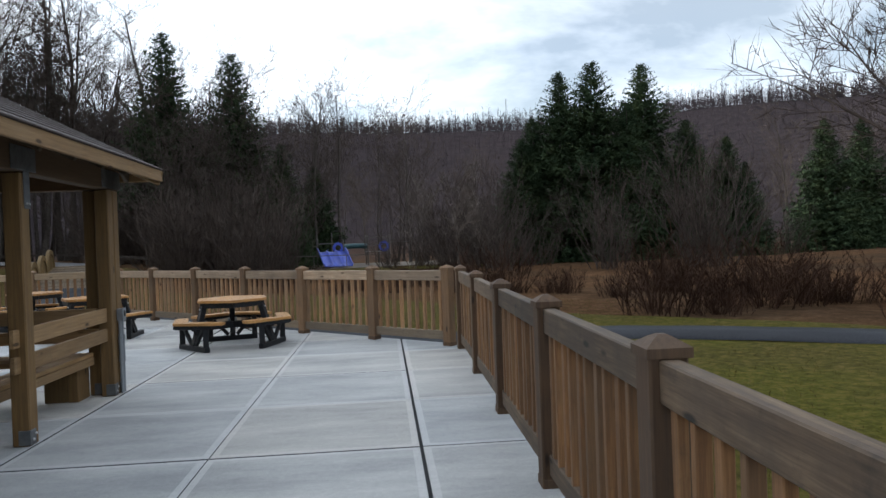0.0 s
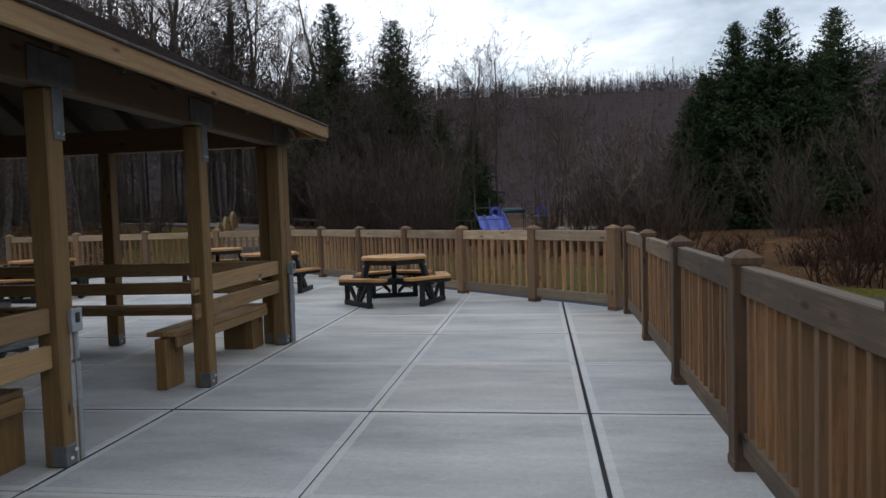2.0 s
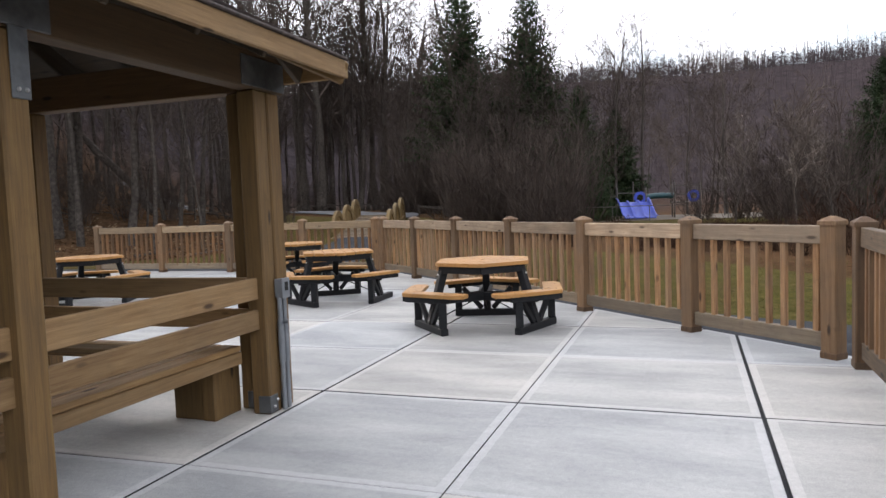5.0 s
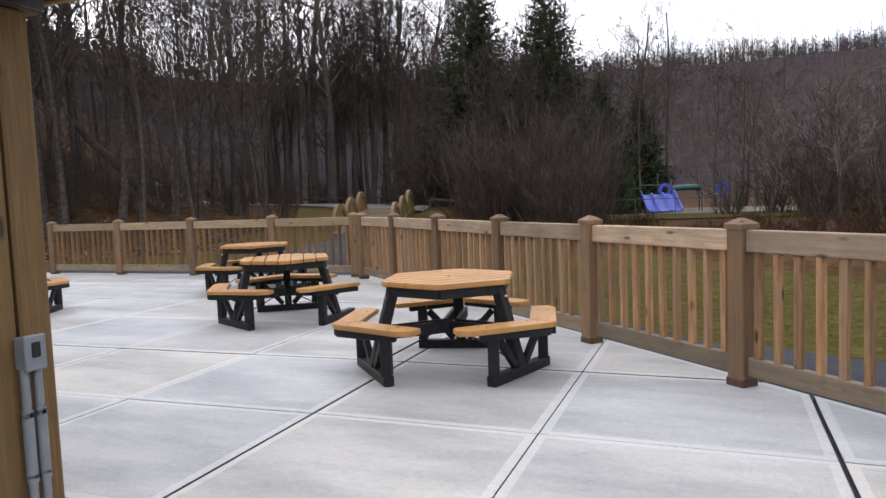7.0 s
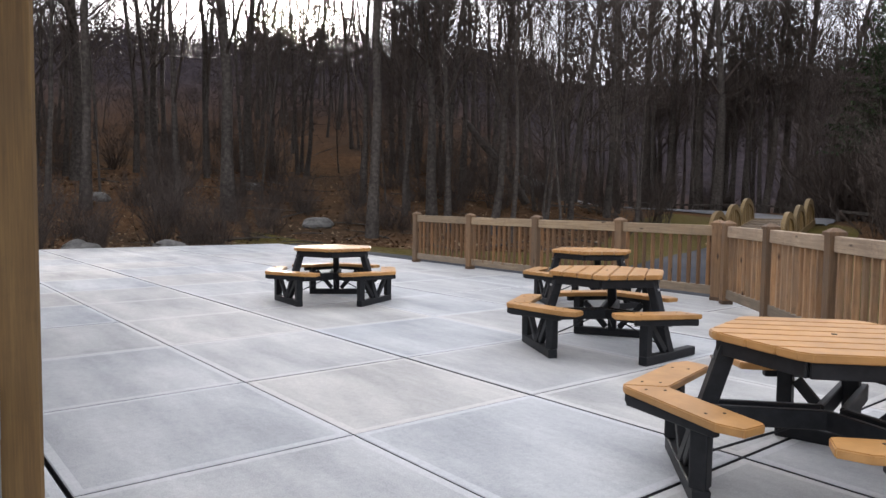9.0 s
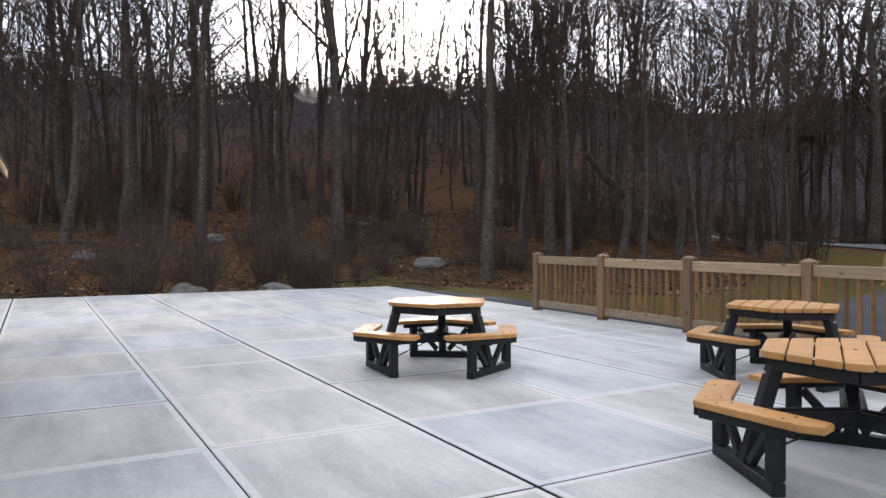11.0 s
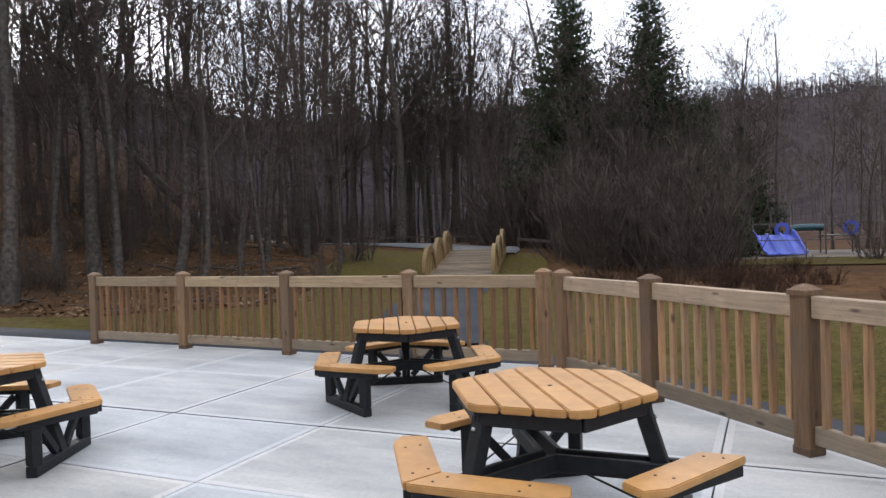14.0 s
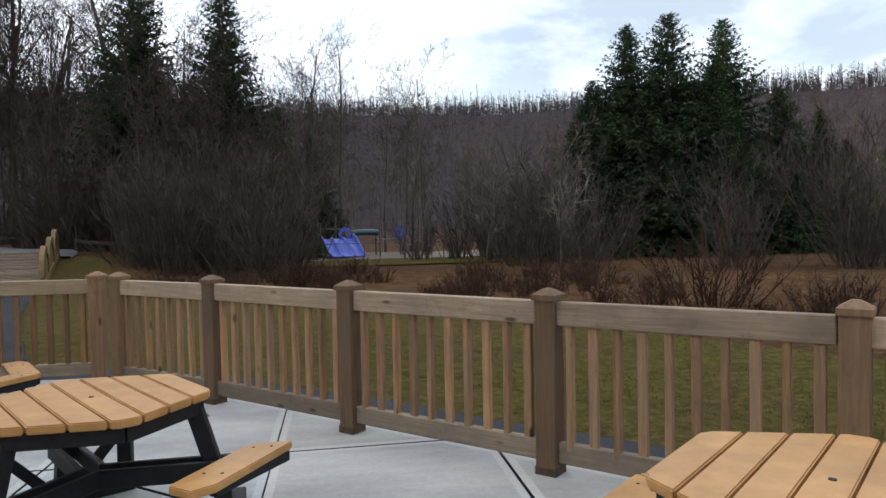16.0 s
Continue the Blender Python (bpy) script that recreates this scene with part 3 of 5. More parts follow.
def fence(label, posts, rail=M_RAIL, post=POST_ME, stick=BAL_ME):
    """Posts in plan, with a bay of rails and balusters between each two."""
    ob = thing("fence", label, "fence")
    for i, (x, y) in enumerate(posts):
        a, b = posts[max(0, i - 1)], posts[min(len(posts) - 1, i + 1)]
        turn = math.degrees(math.atan2(b[1] - a[1], b[0] - a[0]))
        lean = 0.5 * math.sin(i * 2.7 + x)
        part("post", post, None, ob, m=pose(x, y, 0, 0, -90 + lean, turn))
        part("post_foot", FOOT_ME, None, ob, m=pose(x, y, 0.025, 0, -90, turn))
    for i in range(len(posts) - 1):
        a, b = Vector((*posts[i], 0)), Vector((*posts[i + 1], 0))
        d = (b - a).normalized()
        p, q = a + d * 0.07, b - d * 0.07
        up = Vector((0, 0, 1))
        timber_part("top_rail", p + up * 1.015, q + up * (1.015 + 0.004 * math.sin(i * 5)), 0.075, 0.15, rail, ob, "weathered top rail")
        timber_part("bottom_rail", p + up * 0.145, q + up * 0.145, 0.06, 0.13, M_RAIL_OLD if rail == M_RAIL_OLD else M_RAIL_LOW, ob)
        length = (q - p).length
        count = max(2, round(length / 0.157))
        for k in range(count):
            c = p + d * (length * (k + 0.5) / count)
            turn = math.degrees(math.atan2(d.y, d.x))
            part("baluster", stick, None, ob, m=pose(c.x, c.y, 0.56, 0.0, -90, turn) @ pose(0, 0, 0, 90 * (k % 2), 0, 0.4 * math.sin(k * 3.1 + i)))
    return ob


fence("weathered brown timber fence with square capped posts and balusters", [(1.72, 10.25), (0.6, 11.29), (-0.66, 12.46), (-1.88, 13.58), (-3.12, 14.74), (-4.36, 15.90), (-5.47, 16.85)], M_RAIL_SUNLIT, POST_ME, BAL_SUNLIT_ME)
fence("grey-brown timber fence along the far patio edge", [(-5.76, 17.09), (-7.53, 17.09), (-9.49, 17.09), (-11.46, 17.09), (-13.45, 17.09)])
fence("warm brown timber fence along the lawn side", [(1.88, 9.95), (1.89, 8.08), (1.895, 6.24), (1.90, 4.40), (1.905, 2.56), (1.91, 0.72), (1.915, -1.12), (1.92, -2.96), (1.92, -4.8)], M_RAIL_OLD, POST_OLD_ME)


# ---- pavilion ----
PX, PY = -2.10, 7.84            # the corner post nearest the open patio
BAY_Y, BAY_X = 1.84, 2.0
ROOF = (-1.65, 8.36, -13.8, -0.8)   # east, north, west and south edges of the eaves
EAVE = 2.315


def wedge_box(a, b, name, mat, parent, label=""):
    bm = bmesh.new()
    bmesh.ops.create_cube(bm, size=1.0)
    bmesh.ops.scale(bm, vec=[b[i] - a[i] for i in range(3)], verts=bm.verts)
    bmesh.ops.bevel(bm, geom=bm.edges, offset=0.004, segments=1, affect="EDGES")
    return part(name, bm, mat, parent, label, pose(*[(a[i] + b[i]) / 2 for i in range(3)]))


def build_pavilion():
    ob = thing("pavilion", "open timber picnic pavilion with a brown shingled roof", "pavilion", Matrix.Translation((PX, PY, 0)) @ pose(0, 0, 0, 0, 0, 2.0) @ Matrix.Translation((-PX, -PY, 0)))
    ys = [PY - BAY_Y * k for k in range(5)]
    xs = [PX - BAY_X * k for k in range(7)]
    spots = [(PX, y) for y in ys] + [(PX, PY + 0.155), (PX - 0.155, PY + 0.10)] + [(x, PY + 0.05) for x in xs[1:]] + [(xs[-1], y) for y in ys[1:]] + [(x, ys[-1]) for x in xs[1:-1]]
    for x, y in spots:
        timber_part("post", (x, y, 0), (x, y, 2.19), 0.14, 0.14, M_PINE, ob, bevel=0.01)
        wedge_box((x - 0.02, y - 0.076, 0.01), (x + 0.076, y + 0.02, 0.13), "base_bracket", M_STEEL, ob, "galvanised steel base bracket")
        for bx in (-0.0, 0.04):
            bm = bmesh.new()
            bmesh.ops.create_uvsphere(bm, u_segments=6, v_segments=4, radius=0.012)
            part("bolt", bm, M_BOLT, ob, m=pose(x + 0.078, y - 0.03 + bx, 0.05 + bx))
    # ring beams
    for a, b in (((PX, ys[-1] - 0.3, 2.32), (PX, PY + 0.3, 2.32)), ((xs[-1], ys[-1] - 0.3, 2.32), (xs[-1], PY + 0.3, 2.32))):
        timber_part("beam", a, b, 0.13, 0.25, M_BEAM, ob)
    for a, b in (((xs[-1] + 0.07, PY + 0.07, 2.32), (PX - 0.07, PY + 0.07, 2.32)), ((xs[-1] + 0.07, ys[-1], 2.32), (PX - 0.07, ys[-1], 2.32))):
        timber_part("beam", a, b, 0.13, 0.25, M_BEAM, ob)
    # plates that tie posts to the beam
    for y in ys + [PY + 0.1]:
        wedge_box((PX + 0.066, y - 0.20, 2.205), (PX + 0.078, y + 0.20, 2.40), "tie_plate", M_STEEL, ob, "dark steel tie plate")
    for y in ys[1:]:
        wedge_box((PX + 0.071, y - 0.02, 1.90), (PX + 0.080, y + 0.075, 2.205), "tie_plate", M_STEEL, ob, "dark steel tie plate")
        for dz in (1.95, 1.99):
            bm = bmesh.new()
            bmesh.ops.create_uvsphere(bm, u_segments=6, v_segments=4, radius=0.011)
            part("bolt", bm, M_BOLT, ob, m=pose(PX + 0.082, y + 0.01 + (dz - 1.95), 1.94))
    # hipped roof
    e, n, w, s = ROOF
    half = (n - s) / 2
    rise = half * 0.5
    ridge_y = (n + s) / 2
    r0, r1 = Vector((e - half * 0.93, ridge_y, EAVE + 0.14 + rise)), Vector((w + half * 0.93, ridge_y, EAVE + 0.14 + rise))
    corners = [Vector((e, n, EAVE + 0.14)), Vector((w, n, EAVE + 0.14)), Vector((w, s, EAVE + 0.14)), Vector((e, s, EAVE + 0.14))]
    slopes = [(corners[0], corners[1], r1, r0), (corners[1], corners[2], r1, r1), (corners[2], corners[3], r0, r1), (corners[3], corners[0], r0, r0)]
    verts, faces = [], []
    for a, b, c, d in slopes:
        courses = 30
        nrm = (b - a).cross(d - a).normalized()
        if nrm.z < 0:
            nrm = -nrm
        for k in range(courses):
            f0, f1 = k / courses, (k + 1) / courses
            p0, p1 = a.lerp(d, f0), b.lerp(c, f0)
            q0, q1 = a.lerp(d, f1), b.lerp(c, f1)
            i = len(verts)
            verts += [p0 + nrm * 0.004, p1 + nrm * 0.004, p1 + nrm * 0.016, p0 + nrm * 0.016, q1 + nrm * 0.006, q0 + nrm * 0.006]
            faces += [(i, i + 1, i + 2, i + 3), (i + 3, i + 2, i + 4, i + 5)]
    part("shingles", mesh_from("shingles", verts, faces, [M_SHINGLE]), None, ob, "brown asphalt shingles in courses")
    deck_v, deck_f = [], []
    for q in slopes:
        i = len(deck_v)
        q = [p for k, p in enumerate(q) if k == 0 or (p - q[k - 1]).length > 1e-4]
        deck_v += [p - Vector((0, 0, 0.02)) for p in q]
        deck_f.append(tuple(range(i, i + len(q))))
    part("roof_deck", mesh_from("roof_deck", deck_v, deck_f, [M_DECK]), None, ob, "boarded underside of the roof, shade in its colour")
    # fascia boards and sub-fascia lip
    z = EAVE + 0.062
    t = 0.02
    for a, b in (((e, s - t, z), (e, n + t, z)), ((w, s - t, z), (w, n + t, z)), ((e - t, n, z), (w + t, n, z)), ((e - t, s, z), (w + t, s, z))):
        timber_part("fascia", a, b, 0.035, 0.125, M_BOARD, ob, "pale pine fascia board")
    for a, b in (((e + 0.02, s, EAVE + 0.135), (e + 0.02, n, EAVE + 0.135)), ((e, n + 0.02, EAVE + 0.135), (w, n + 0.02, EAVE + 0.135))):
        timber_part("drip_edge", a, b, 0.03, 0.02, M_SHINGLE, ob)
    # rafters
    slope = rise / half
    x = e - 0.35
    while x > w + 0.2:
        run = min(half, (e - x) * 1.05 + 0.1, (x - w) * 1.05 + 0.1)
        for y0, sg in ((n, -1), (s, 1)):
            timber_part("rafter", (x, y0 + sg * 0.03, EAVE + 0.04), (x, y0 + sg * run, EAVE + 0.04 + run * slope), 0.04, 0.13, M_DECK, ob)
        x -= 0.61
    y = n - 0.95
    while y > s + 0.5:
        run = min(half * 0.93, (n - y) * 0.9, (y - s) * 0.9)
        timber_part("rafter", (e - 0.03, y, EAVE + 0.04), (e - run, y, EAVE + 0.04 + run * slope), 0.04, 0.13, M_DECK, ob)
        y -= 0.61
    for c, r in ((corners[0], r0), (corners[3], r0), (corners[1], r1), (corners[2], r1)):
        timber_part("hip_rafter", c - Vector((0, 0, 0.11)), r - Vector((0, 0, 0.11)), 0.05, 0.16, M_PINE, ob)
    # back rails of the north and east sides
    for z0, hgt in ((0.865, 0.145), (0.655, 0.135)):
        for a, b in (((PX + 0.0, PY - BAY_Y - 0.16, z0), (PX + 0.0, PY - 0.07, z0)), ((PX + 0.0, PY - 2 * BAY_Y - 2.0, z0), (PX + 0.0, PY - 2 * BAY_Y - 0.07, z0)), ((PX - 2.12 * BAY_X, PY - 0.04, z0), (PX - 0.07, PY - 0.04, z0))):
            timber_part("back_rail", a, b, 0.04, hgt, M_BOARD, ob, "knotty pine back rail")


build_pavilion()


def shade_wall(name, a, b, label):
    """A plain boarded wall from a to b, added out of view to shade the pavilion's inside."""
    a, b = Vector((*a, 0)), Vector((*b, 0))
    d = (b - a).normalized()
    wall = tagged(new(name, beam_mesh(name, (b - a).length, 0.09, 2.16, M_DECK, 0.004)), label, "wall", kind="structure")
    wall.matrix_basis = along(a + Vector((0, 0, 1.085)), b + Vector((0, 0, 1.085)))
    side = Vector((-d.y, d.x, 0))
    count = int((b - a).length / 0.2)
    board = beam_mesh("board", 2.14, 0.185, 0.022, M_BEAM, 0.003)
    inv = wall.matrix_basis.inverted()
    for k in range(count):
        p = a + d * ((k + 0.5) * (b - a).length / count) + side * 0.056 + Vector((0, 0, 1.085))
        m = Matrix((Vector((0, 0, 1)), d, Vector((0, 0, 1)).cross(d))).transposed().to_4x4()
        m.translation = p
        part("board", board, None, wall, m=inv @ m)


# added, unseen walls: they block low southern and western sky light under the roof
shade_wall("wall_south", (-13.6, -0.25), (-2.2, 0.15), "unseen boarded wall added to shade the pavilion from the back")
shade_wall("wall_west", (-13.95, 5.6), (-13.75, -0.15), "unseen boarded wall added to shade the pavilion from the end")


def bench(label, a, b, back):
    """A built-in plank bench from a to b, on panel legs; back points to its rail side."""
    ob = thing("bench", label, "bench", group="pavilion benches")
    a, b, back = Vector((*a, 0)), Vector((*b, 0)), Vector((*back, 0))
    up = Vector((0, 0, 1))
    for k in (0.0, 0.145):
        timber_part("seat_plank", a - back * (0.06 + k) + up * 0.46, b - back * (0.06 + k) + up * 0.46, 0.14, 0.04, M_BOARD, ob)
    d = (b - a).normalized()
    timber_part("front_apron", a - back * 0.0 + up * 0.395, b - back * 0.0 + up * 0.395, 0.035, 0.085, M_BOARD, ob)
    for p in (a + d * 0.10, b - d * 0.05):
        q = p - back * 0.13
        part("leg", beam_mesh("leg", 0.43, 0.10, 0.28, M_PINE), None, ob, m=Matrix.Translation(q + up * 0.215) @ pose(0, 0, 0, 0, 0, math.degrees(math.atan2(d.y, d.x)) - 90) @ pose(0, 0, 0, 0, -90, 0) @ pose(0, 0, 0, 90))


bench("built-in pine bench inside the pavilion's open side", (PX - 0.12, PY - BAY_Y - 0.12), (PX - 0.13, PY - 0.10), (1, 0))
bench("built-in pine bench inside the pavilion's open side", (PX - 0.03, PY - 2 * BAY_Y - 2.0), (PX - 0.03, PY - 2 * BAY_Y - 0.10), (1, 0))
bench("long built-in pine bench along the pavilion rail", (PX - 2.1 * BAY_X, PY - 0.20), (PX - 0.36, PY - 0.10), (0, 1))


def outlet(x, y, label):
    ob = thing("outlet_box", label, "outlet box", pose(x, y, 0))
    wedge_box((0.0, -0.042, 0.79), (0.06, 0.042, 0.915), "box", M_ZINC, ob, "grey cast outlet box")
    wedge_box((0.052, -0.046, 0.783), (0.068, 0.046, 0.922), "cover", M_ZINC, ob)
    wedge_box((0.067, -0.018, 0.835), (0.072, 0.018, 0.895), "socket_window", M_HOLE, ob, "dark socket window")
    for dy, zc in ((-0.025, 0.5), (0.03, 0.46)):
        v, f = [], []
        tube(v, f, [Vector((0.025, dy, 0.01)), Vector((0.025, dy, 0.80))], [0.017, 0.017], 10)
        part("conduit", mesh_from("conduit", v, f, [M_ZINC], smooth=True), None, ob)
        v, f = [], []
        for z0, z1 in ((0.34, 0.37), (0.36, 0.62), (0.60, 0.63)):
            tube(v, f, [Vector((0.025, dy, z0)), Vector((0.025, dy, z1))], [0.022, 0.022], 10)
        part("coupling", mesh_from("coupling", v, f, [M_ZINC], smooth=True), None, ob)


outlet(PX + 0.075, PY + 0.085, "grey electrical outlet box with two conduits on the post")
outlet(PX + 0.16, PY - 2 * BAY_Y + 0.06, "grey electrical outlet box with two conduits on the post")


def park_table(m):
    """A grey metal park table with pipe legs."""
    ob = thing("picnic_table", "grey coated metal picnic table with bent pipe legs", "table", m)
    for k in range(5):
        wedge_box((-0.9, -0.36 + k * 0.146, 0.71), (0.9, -0.23 + k * 0.146, 0.75), "top_slat", M_GREY, ob)
    for sy in (-1, 1):
        for k in (0, 1):
            wedge_box((-0.9, sy * 0.70 - 0.13 + k * 0.135, 0.42), (0.9, sy * 0.70 - 0.005 + k * 0.135, 0.45), "seat_slat", M_GREY, ob)
    for sx in (-0.62, 0.62):
        v, f = [], []
        tube(v, f, [Vector((sx, -0.84, 0.40)), Vector((sx, -0.6, 0.40)), Vector((sx, -0.42, 0.1)), Vector((sx, -0.36, 0.03)), Vector((sx, 0.36, 0.03)), Vector((sx, 0.42, 0.1)), Vector((sx, 0.6, 0.40)), Vector((sx, 0.84, 0.40))], [0.03] * 8, 8)
        tube(v, f, [Vector((sx, -0.2, 0.05)), Vector((sx, -0.2, 0.70))], [0.03] * 2, 8)
        tube(v, f, [Vector((sx, 0.2, 0.05)), Vector((sx, 0.2, 0.70))], [0.03] * 2, 8)
        part("pipe_leg", mesh_from("pipe_leg", v, f, [M_GREY], smooth=True), None, ob)


park_table(pose(-4.3, 5.1, 0, 0, 0, 80))


# ---- hexagonal tables ----
def prism(poly, z0, z1, bevel=0.006):
    bm = bmesh.new()
    lo = [bm.verts.new((x, y, z0)) for x, y in poly]
    hi = [bm.verts.new((x, y, z1)) for x, y in poly]
    n = len(poly)
    bm.faces.new(lo[::-1])
    bm.faces.new(hi)
    for i in range(n):
        bm.faces.new((lo[i], lo[(i + 1) % n], hi[(i + 1) % n], hi[i]))
    bmesh.ops.bevel(bm, geom=bm.edges, offset=bevel, segments=2, affect="EDGES")
    return bm


def polar(r, deg):
    return Vector((r * math.cos(radians(deg)), r * math.sin(radians(deg))))


def hex_table(m):
    """Legs stand under the corners at 0, 120 and 240 degrees."""
    ob = thing("picnic_table", "hexagonal picnic table of tan recycled boards on a black frame", "table", m, group="hexagonal patio tables")
    R = 0.62
    rim = []
    for k in range(6):
        c = polar(R, 60 * k)
        for d in (-1, 1):
            e = polar(R, 60 * (k + d))
            rim.append(tuple(c + (e - c).normalized() * 0.045))
    # boards run parallel to the edge between the corners at 0 and 60 degrees
    ax = (polar(1, 60) - polar(1, 0)).normalized()
    nx = Vector((-ax.y, ax.x))
    lo, hi = min(Vector(p).dot(nx) for p in rim), max(Vector(p).dot(nx) for p in rim)
    step = (hi - lo) / 7
    for k in range(7):
        a, b = lo + k * step + 0.0055, lo + (k + 1) * step - 0.0055
        poly = inside_clip(rim, nx * a, nx * a + ax)
        poly = [tuple(p) for p in poly]
        poly = inside_clip(poly, nx * b + ax, nx * b)
        if len(poly) < 3:
            continue
        clean = [p for i, p in enumerate(poly) if (Vector(p) - Vector(poly[i - 1])).length > 0.004]
        part("top_board", prism(clean, 0.702, 0.742), M_TAN, ob, "tan recycled plastic board")
    bm = bmesh.new()
    bmesh.ops.create_cone(bm, segments=12, radius1=0.014, radius2=0.014, depth=0.004, cap_ends=True)
    part("umbrella_hole", bm, M_HOLE, ob, m=pose(0, 0, 0.7425))
    # skirt under the top
    for k in range(6):
        p, q = polar(0.55, 60 * k), polar(0.55, 60 * k + 60)
        timber_part("skirt", (*p, 0.662), (*q, 0.662), 0.04, 0.076, M_BLACK, ob)
    for k in (0, 1, 2):
        a = 120 * k
        out, tan = polar(1, a), polar(1, a + 90)

        def at(r, s, z):
            p = out * r + tan * s
            return (p.x, p.y, z)

        timber_part("foot_rail", at(0.70, -0.415, 0.04), at(0.70, 0.415, 0.04), 0.085, 0.078, M_BLACK, ob)
        for s in (-1, 1):
            timber_part("seat_leg", at(0.70, s * 0.37, 0.078), at(0.70, s * 0.37, 0.40), 0.085, 0.085, M_BLACK, ob)
            timber_part("brace", at(0.70, s * 0.07, 0.09), at(0.70, s * 0.31, 0.345), 0.05, 0.06, M_BLACK, ob)
        for s in (-1, 1):
            c = at(0.905, 0.0, 0.37)
            timber_part("seat_bearer", at(1.0, s * 0.02, 0.375), at(0.66, s * 0.49, 0.375), 0.05, 0.056, M_BLACK, ob)
        timber_part("table_leg", at(0.70, 0, 0.06), at(0.50, 0, 0.70), 0.09, 0.085, M_BLACK, ob)
        for s in (-1, 1):
            timber_part("spoke", at(0.03, s * 0.055, 0.335), at(0.70, s * 0.055, 0.335), 0.038, 0.095, M_BLACK, ob)
        timber_part("strut", at(0.12, 0, 0.30), at(0.66, 0.0, 0.10), 0.012, 0.012, M_BLACK, ob)
        bm = bmesh.new()
        bmesh.ops.create_uvsphere(bm, u_segments=6, v_segments=4, radius=0.012)
        part("bolt", bm, M_BOLT, ob, m=pose(*at(0.585, 0.0, 0.61)))
        # two seat boards that meet in a mitre at the corner
        for s in (-1, 1):
            inner0, outer0 = polar(0.80, a), polar(1.045, a)
            other_in, other_out = polar(0.80, a + s * 60), polar(1.045, a + s * 60)
            di, do = (other_in - inner0).normalized(), (other_out - outer0).normalized()
            L = 0.80
            off = 0.002
            poly = [inner0 + di * off, inner0 + di * (L - 0.17), inner0 + di * (L - 0.13) + (outer0 - inner0) * 0.05, outer0 + do * (L - 0.02) - (outer0 - inner0) * 0.28, outer0 + do * (L - 0.10), outer0 + do * 0.04, outer0 + do * 0.012 - (outer0 - inner0) * 0.03, inner0 + di * off + (outer0 - inner0) * 0.93]
            poly = [tuple(p) for p in poly]
            if s < 0:
                poly = poly[::-1]
            seat = part("seat_board", prism(poly, 0.405, 0.445), M_TAN, ob, "tan recycled plastic seat board")
            for u, v in ((0.10, 0.3), (0.10, 0.7), (0.55, 0.3), (0.55, 0.7)):
                p = (inner0 + di * (u * 0.9)).lerp(outer0 + do * u, v)
                bm = bmesh.new()
                bmesh.ops.create_cone(bm, segments=8, radius1=0.008, radius2=0.008, depth=0.003, cap_ends=True)
                part("screw", bm, M_HOLE, seat, m=pose(p.x, p.y, 0.4455))
    return ob


first_table = hex_table(pose(-1.61, 11.34, 0, 0, 0, 104) @ Matrix.Diagonal((0.95, 0.95, 1, 1)))
for x, y, turn in ((-6.60, 15.32, 1), (-8.71, 12.41, 268)):
    copy_thing(first_table, pose(x, y, 0, 0, 0, turn))
# one table has lost a seat board
worn_table = copy_thing(first_table, pose(-4.41, 13.03, 0, 0, 0, 4))
tagged(worn_table, "hexagonal tan and black picnic table with one seat board missing")
lost = [c for c in worn_table.children if c.name.startswith("seat_board")][1]
bare_arm = [c for c in worn_table.children if c.name.startswith("seat_bearer")][1]
gone_leg = [c for c in worn_table.children if c.name.startswith("seat_leg")][1]
gone_brace = [c for c in worn_table.children if c.name.startswith("brace")][1]
for c in (*lost.children, lost, bare_arm, gone_leg, gone_brace):
    bpy.data.objects.remove(c)


# ---- footbridge ----
def build_bridge():
    ob = thing("footbridge", "yellow-brown timber footbridge with arched side rails", "bridge", pose(-14.76, 35.07, 0.12, 0, 0, 18))
    rise = lambda y: -0.12 + 0.11 * (y + 4)
    for k in range(27):
        y = -3.9 + k * 0.3
        timber_part("deck_plank", (-1.2, y, rise(y)), (1.2, y, rise(y)), 0.285, 0.05, M_RAIL_LOW, ob)
    for sx in (-1.22, 1.22):
        timber_part("girder", (sx, -4, rise(-4) - 0.12), (sx, 4, rise(4) - 0.12), 0.14, 0.3, M_BRIDGE, ob)
        for k in range(3):
            y0, base = -3.75 + k * 2.5, rise(-3.75 + k * 2.5 + 1.25) + 0.02
            verts, faces = [], []
            for i in range(17):
                u = i / 16
                c, q = -math.cos(math.pi * u), math.sin(math.pi * u)
                for r0 in (1.0, 0.76):
                    for dx in (-0.07, 0.07):
                        verts.append((sx + dx, y0 + 1.25 + 1.25 * c * (1 if r0 == 1.0 else 0.86), base + 0.1 + 0.95 * q * r0))
            for i in range(16):
                for p, q in ((0, 1), (1, 3), (3, 2), (2, 0)):
                    a = i * 4
                    faces.append((a + p, a + q, a + q + 4, a + p + 4))
            part("arched_rail", mesh_from("arched_rail", verts, faces, [M_BRIDGE]), None, ob, "curved laminated side rail")
            for j in range(7):
                yy = 0.2 + j * 0.35
                top = base + 0.1 + 0.8 * math.sqrt(max(0.02, 1 - ((yy - 1.25) / 1.25) ** 2))
                timber_part("rail_board", (sx, y0 + yy, base - 0.1), (sx, y0 + yy, top), 0.05, 0.2, M_BRIDGE, ob)


build_bridge()


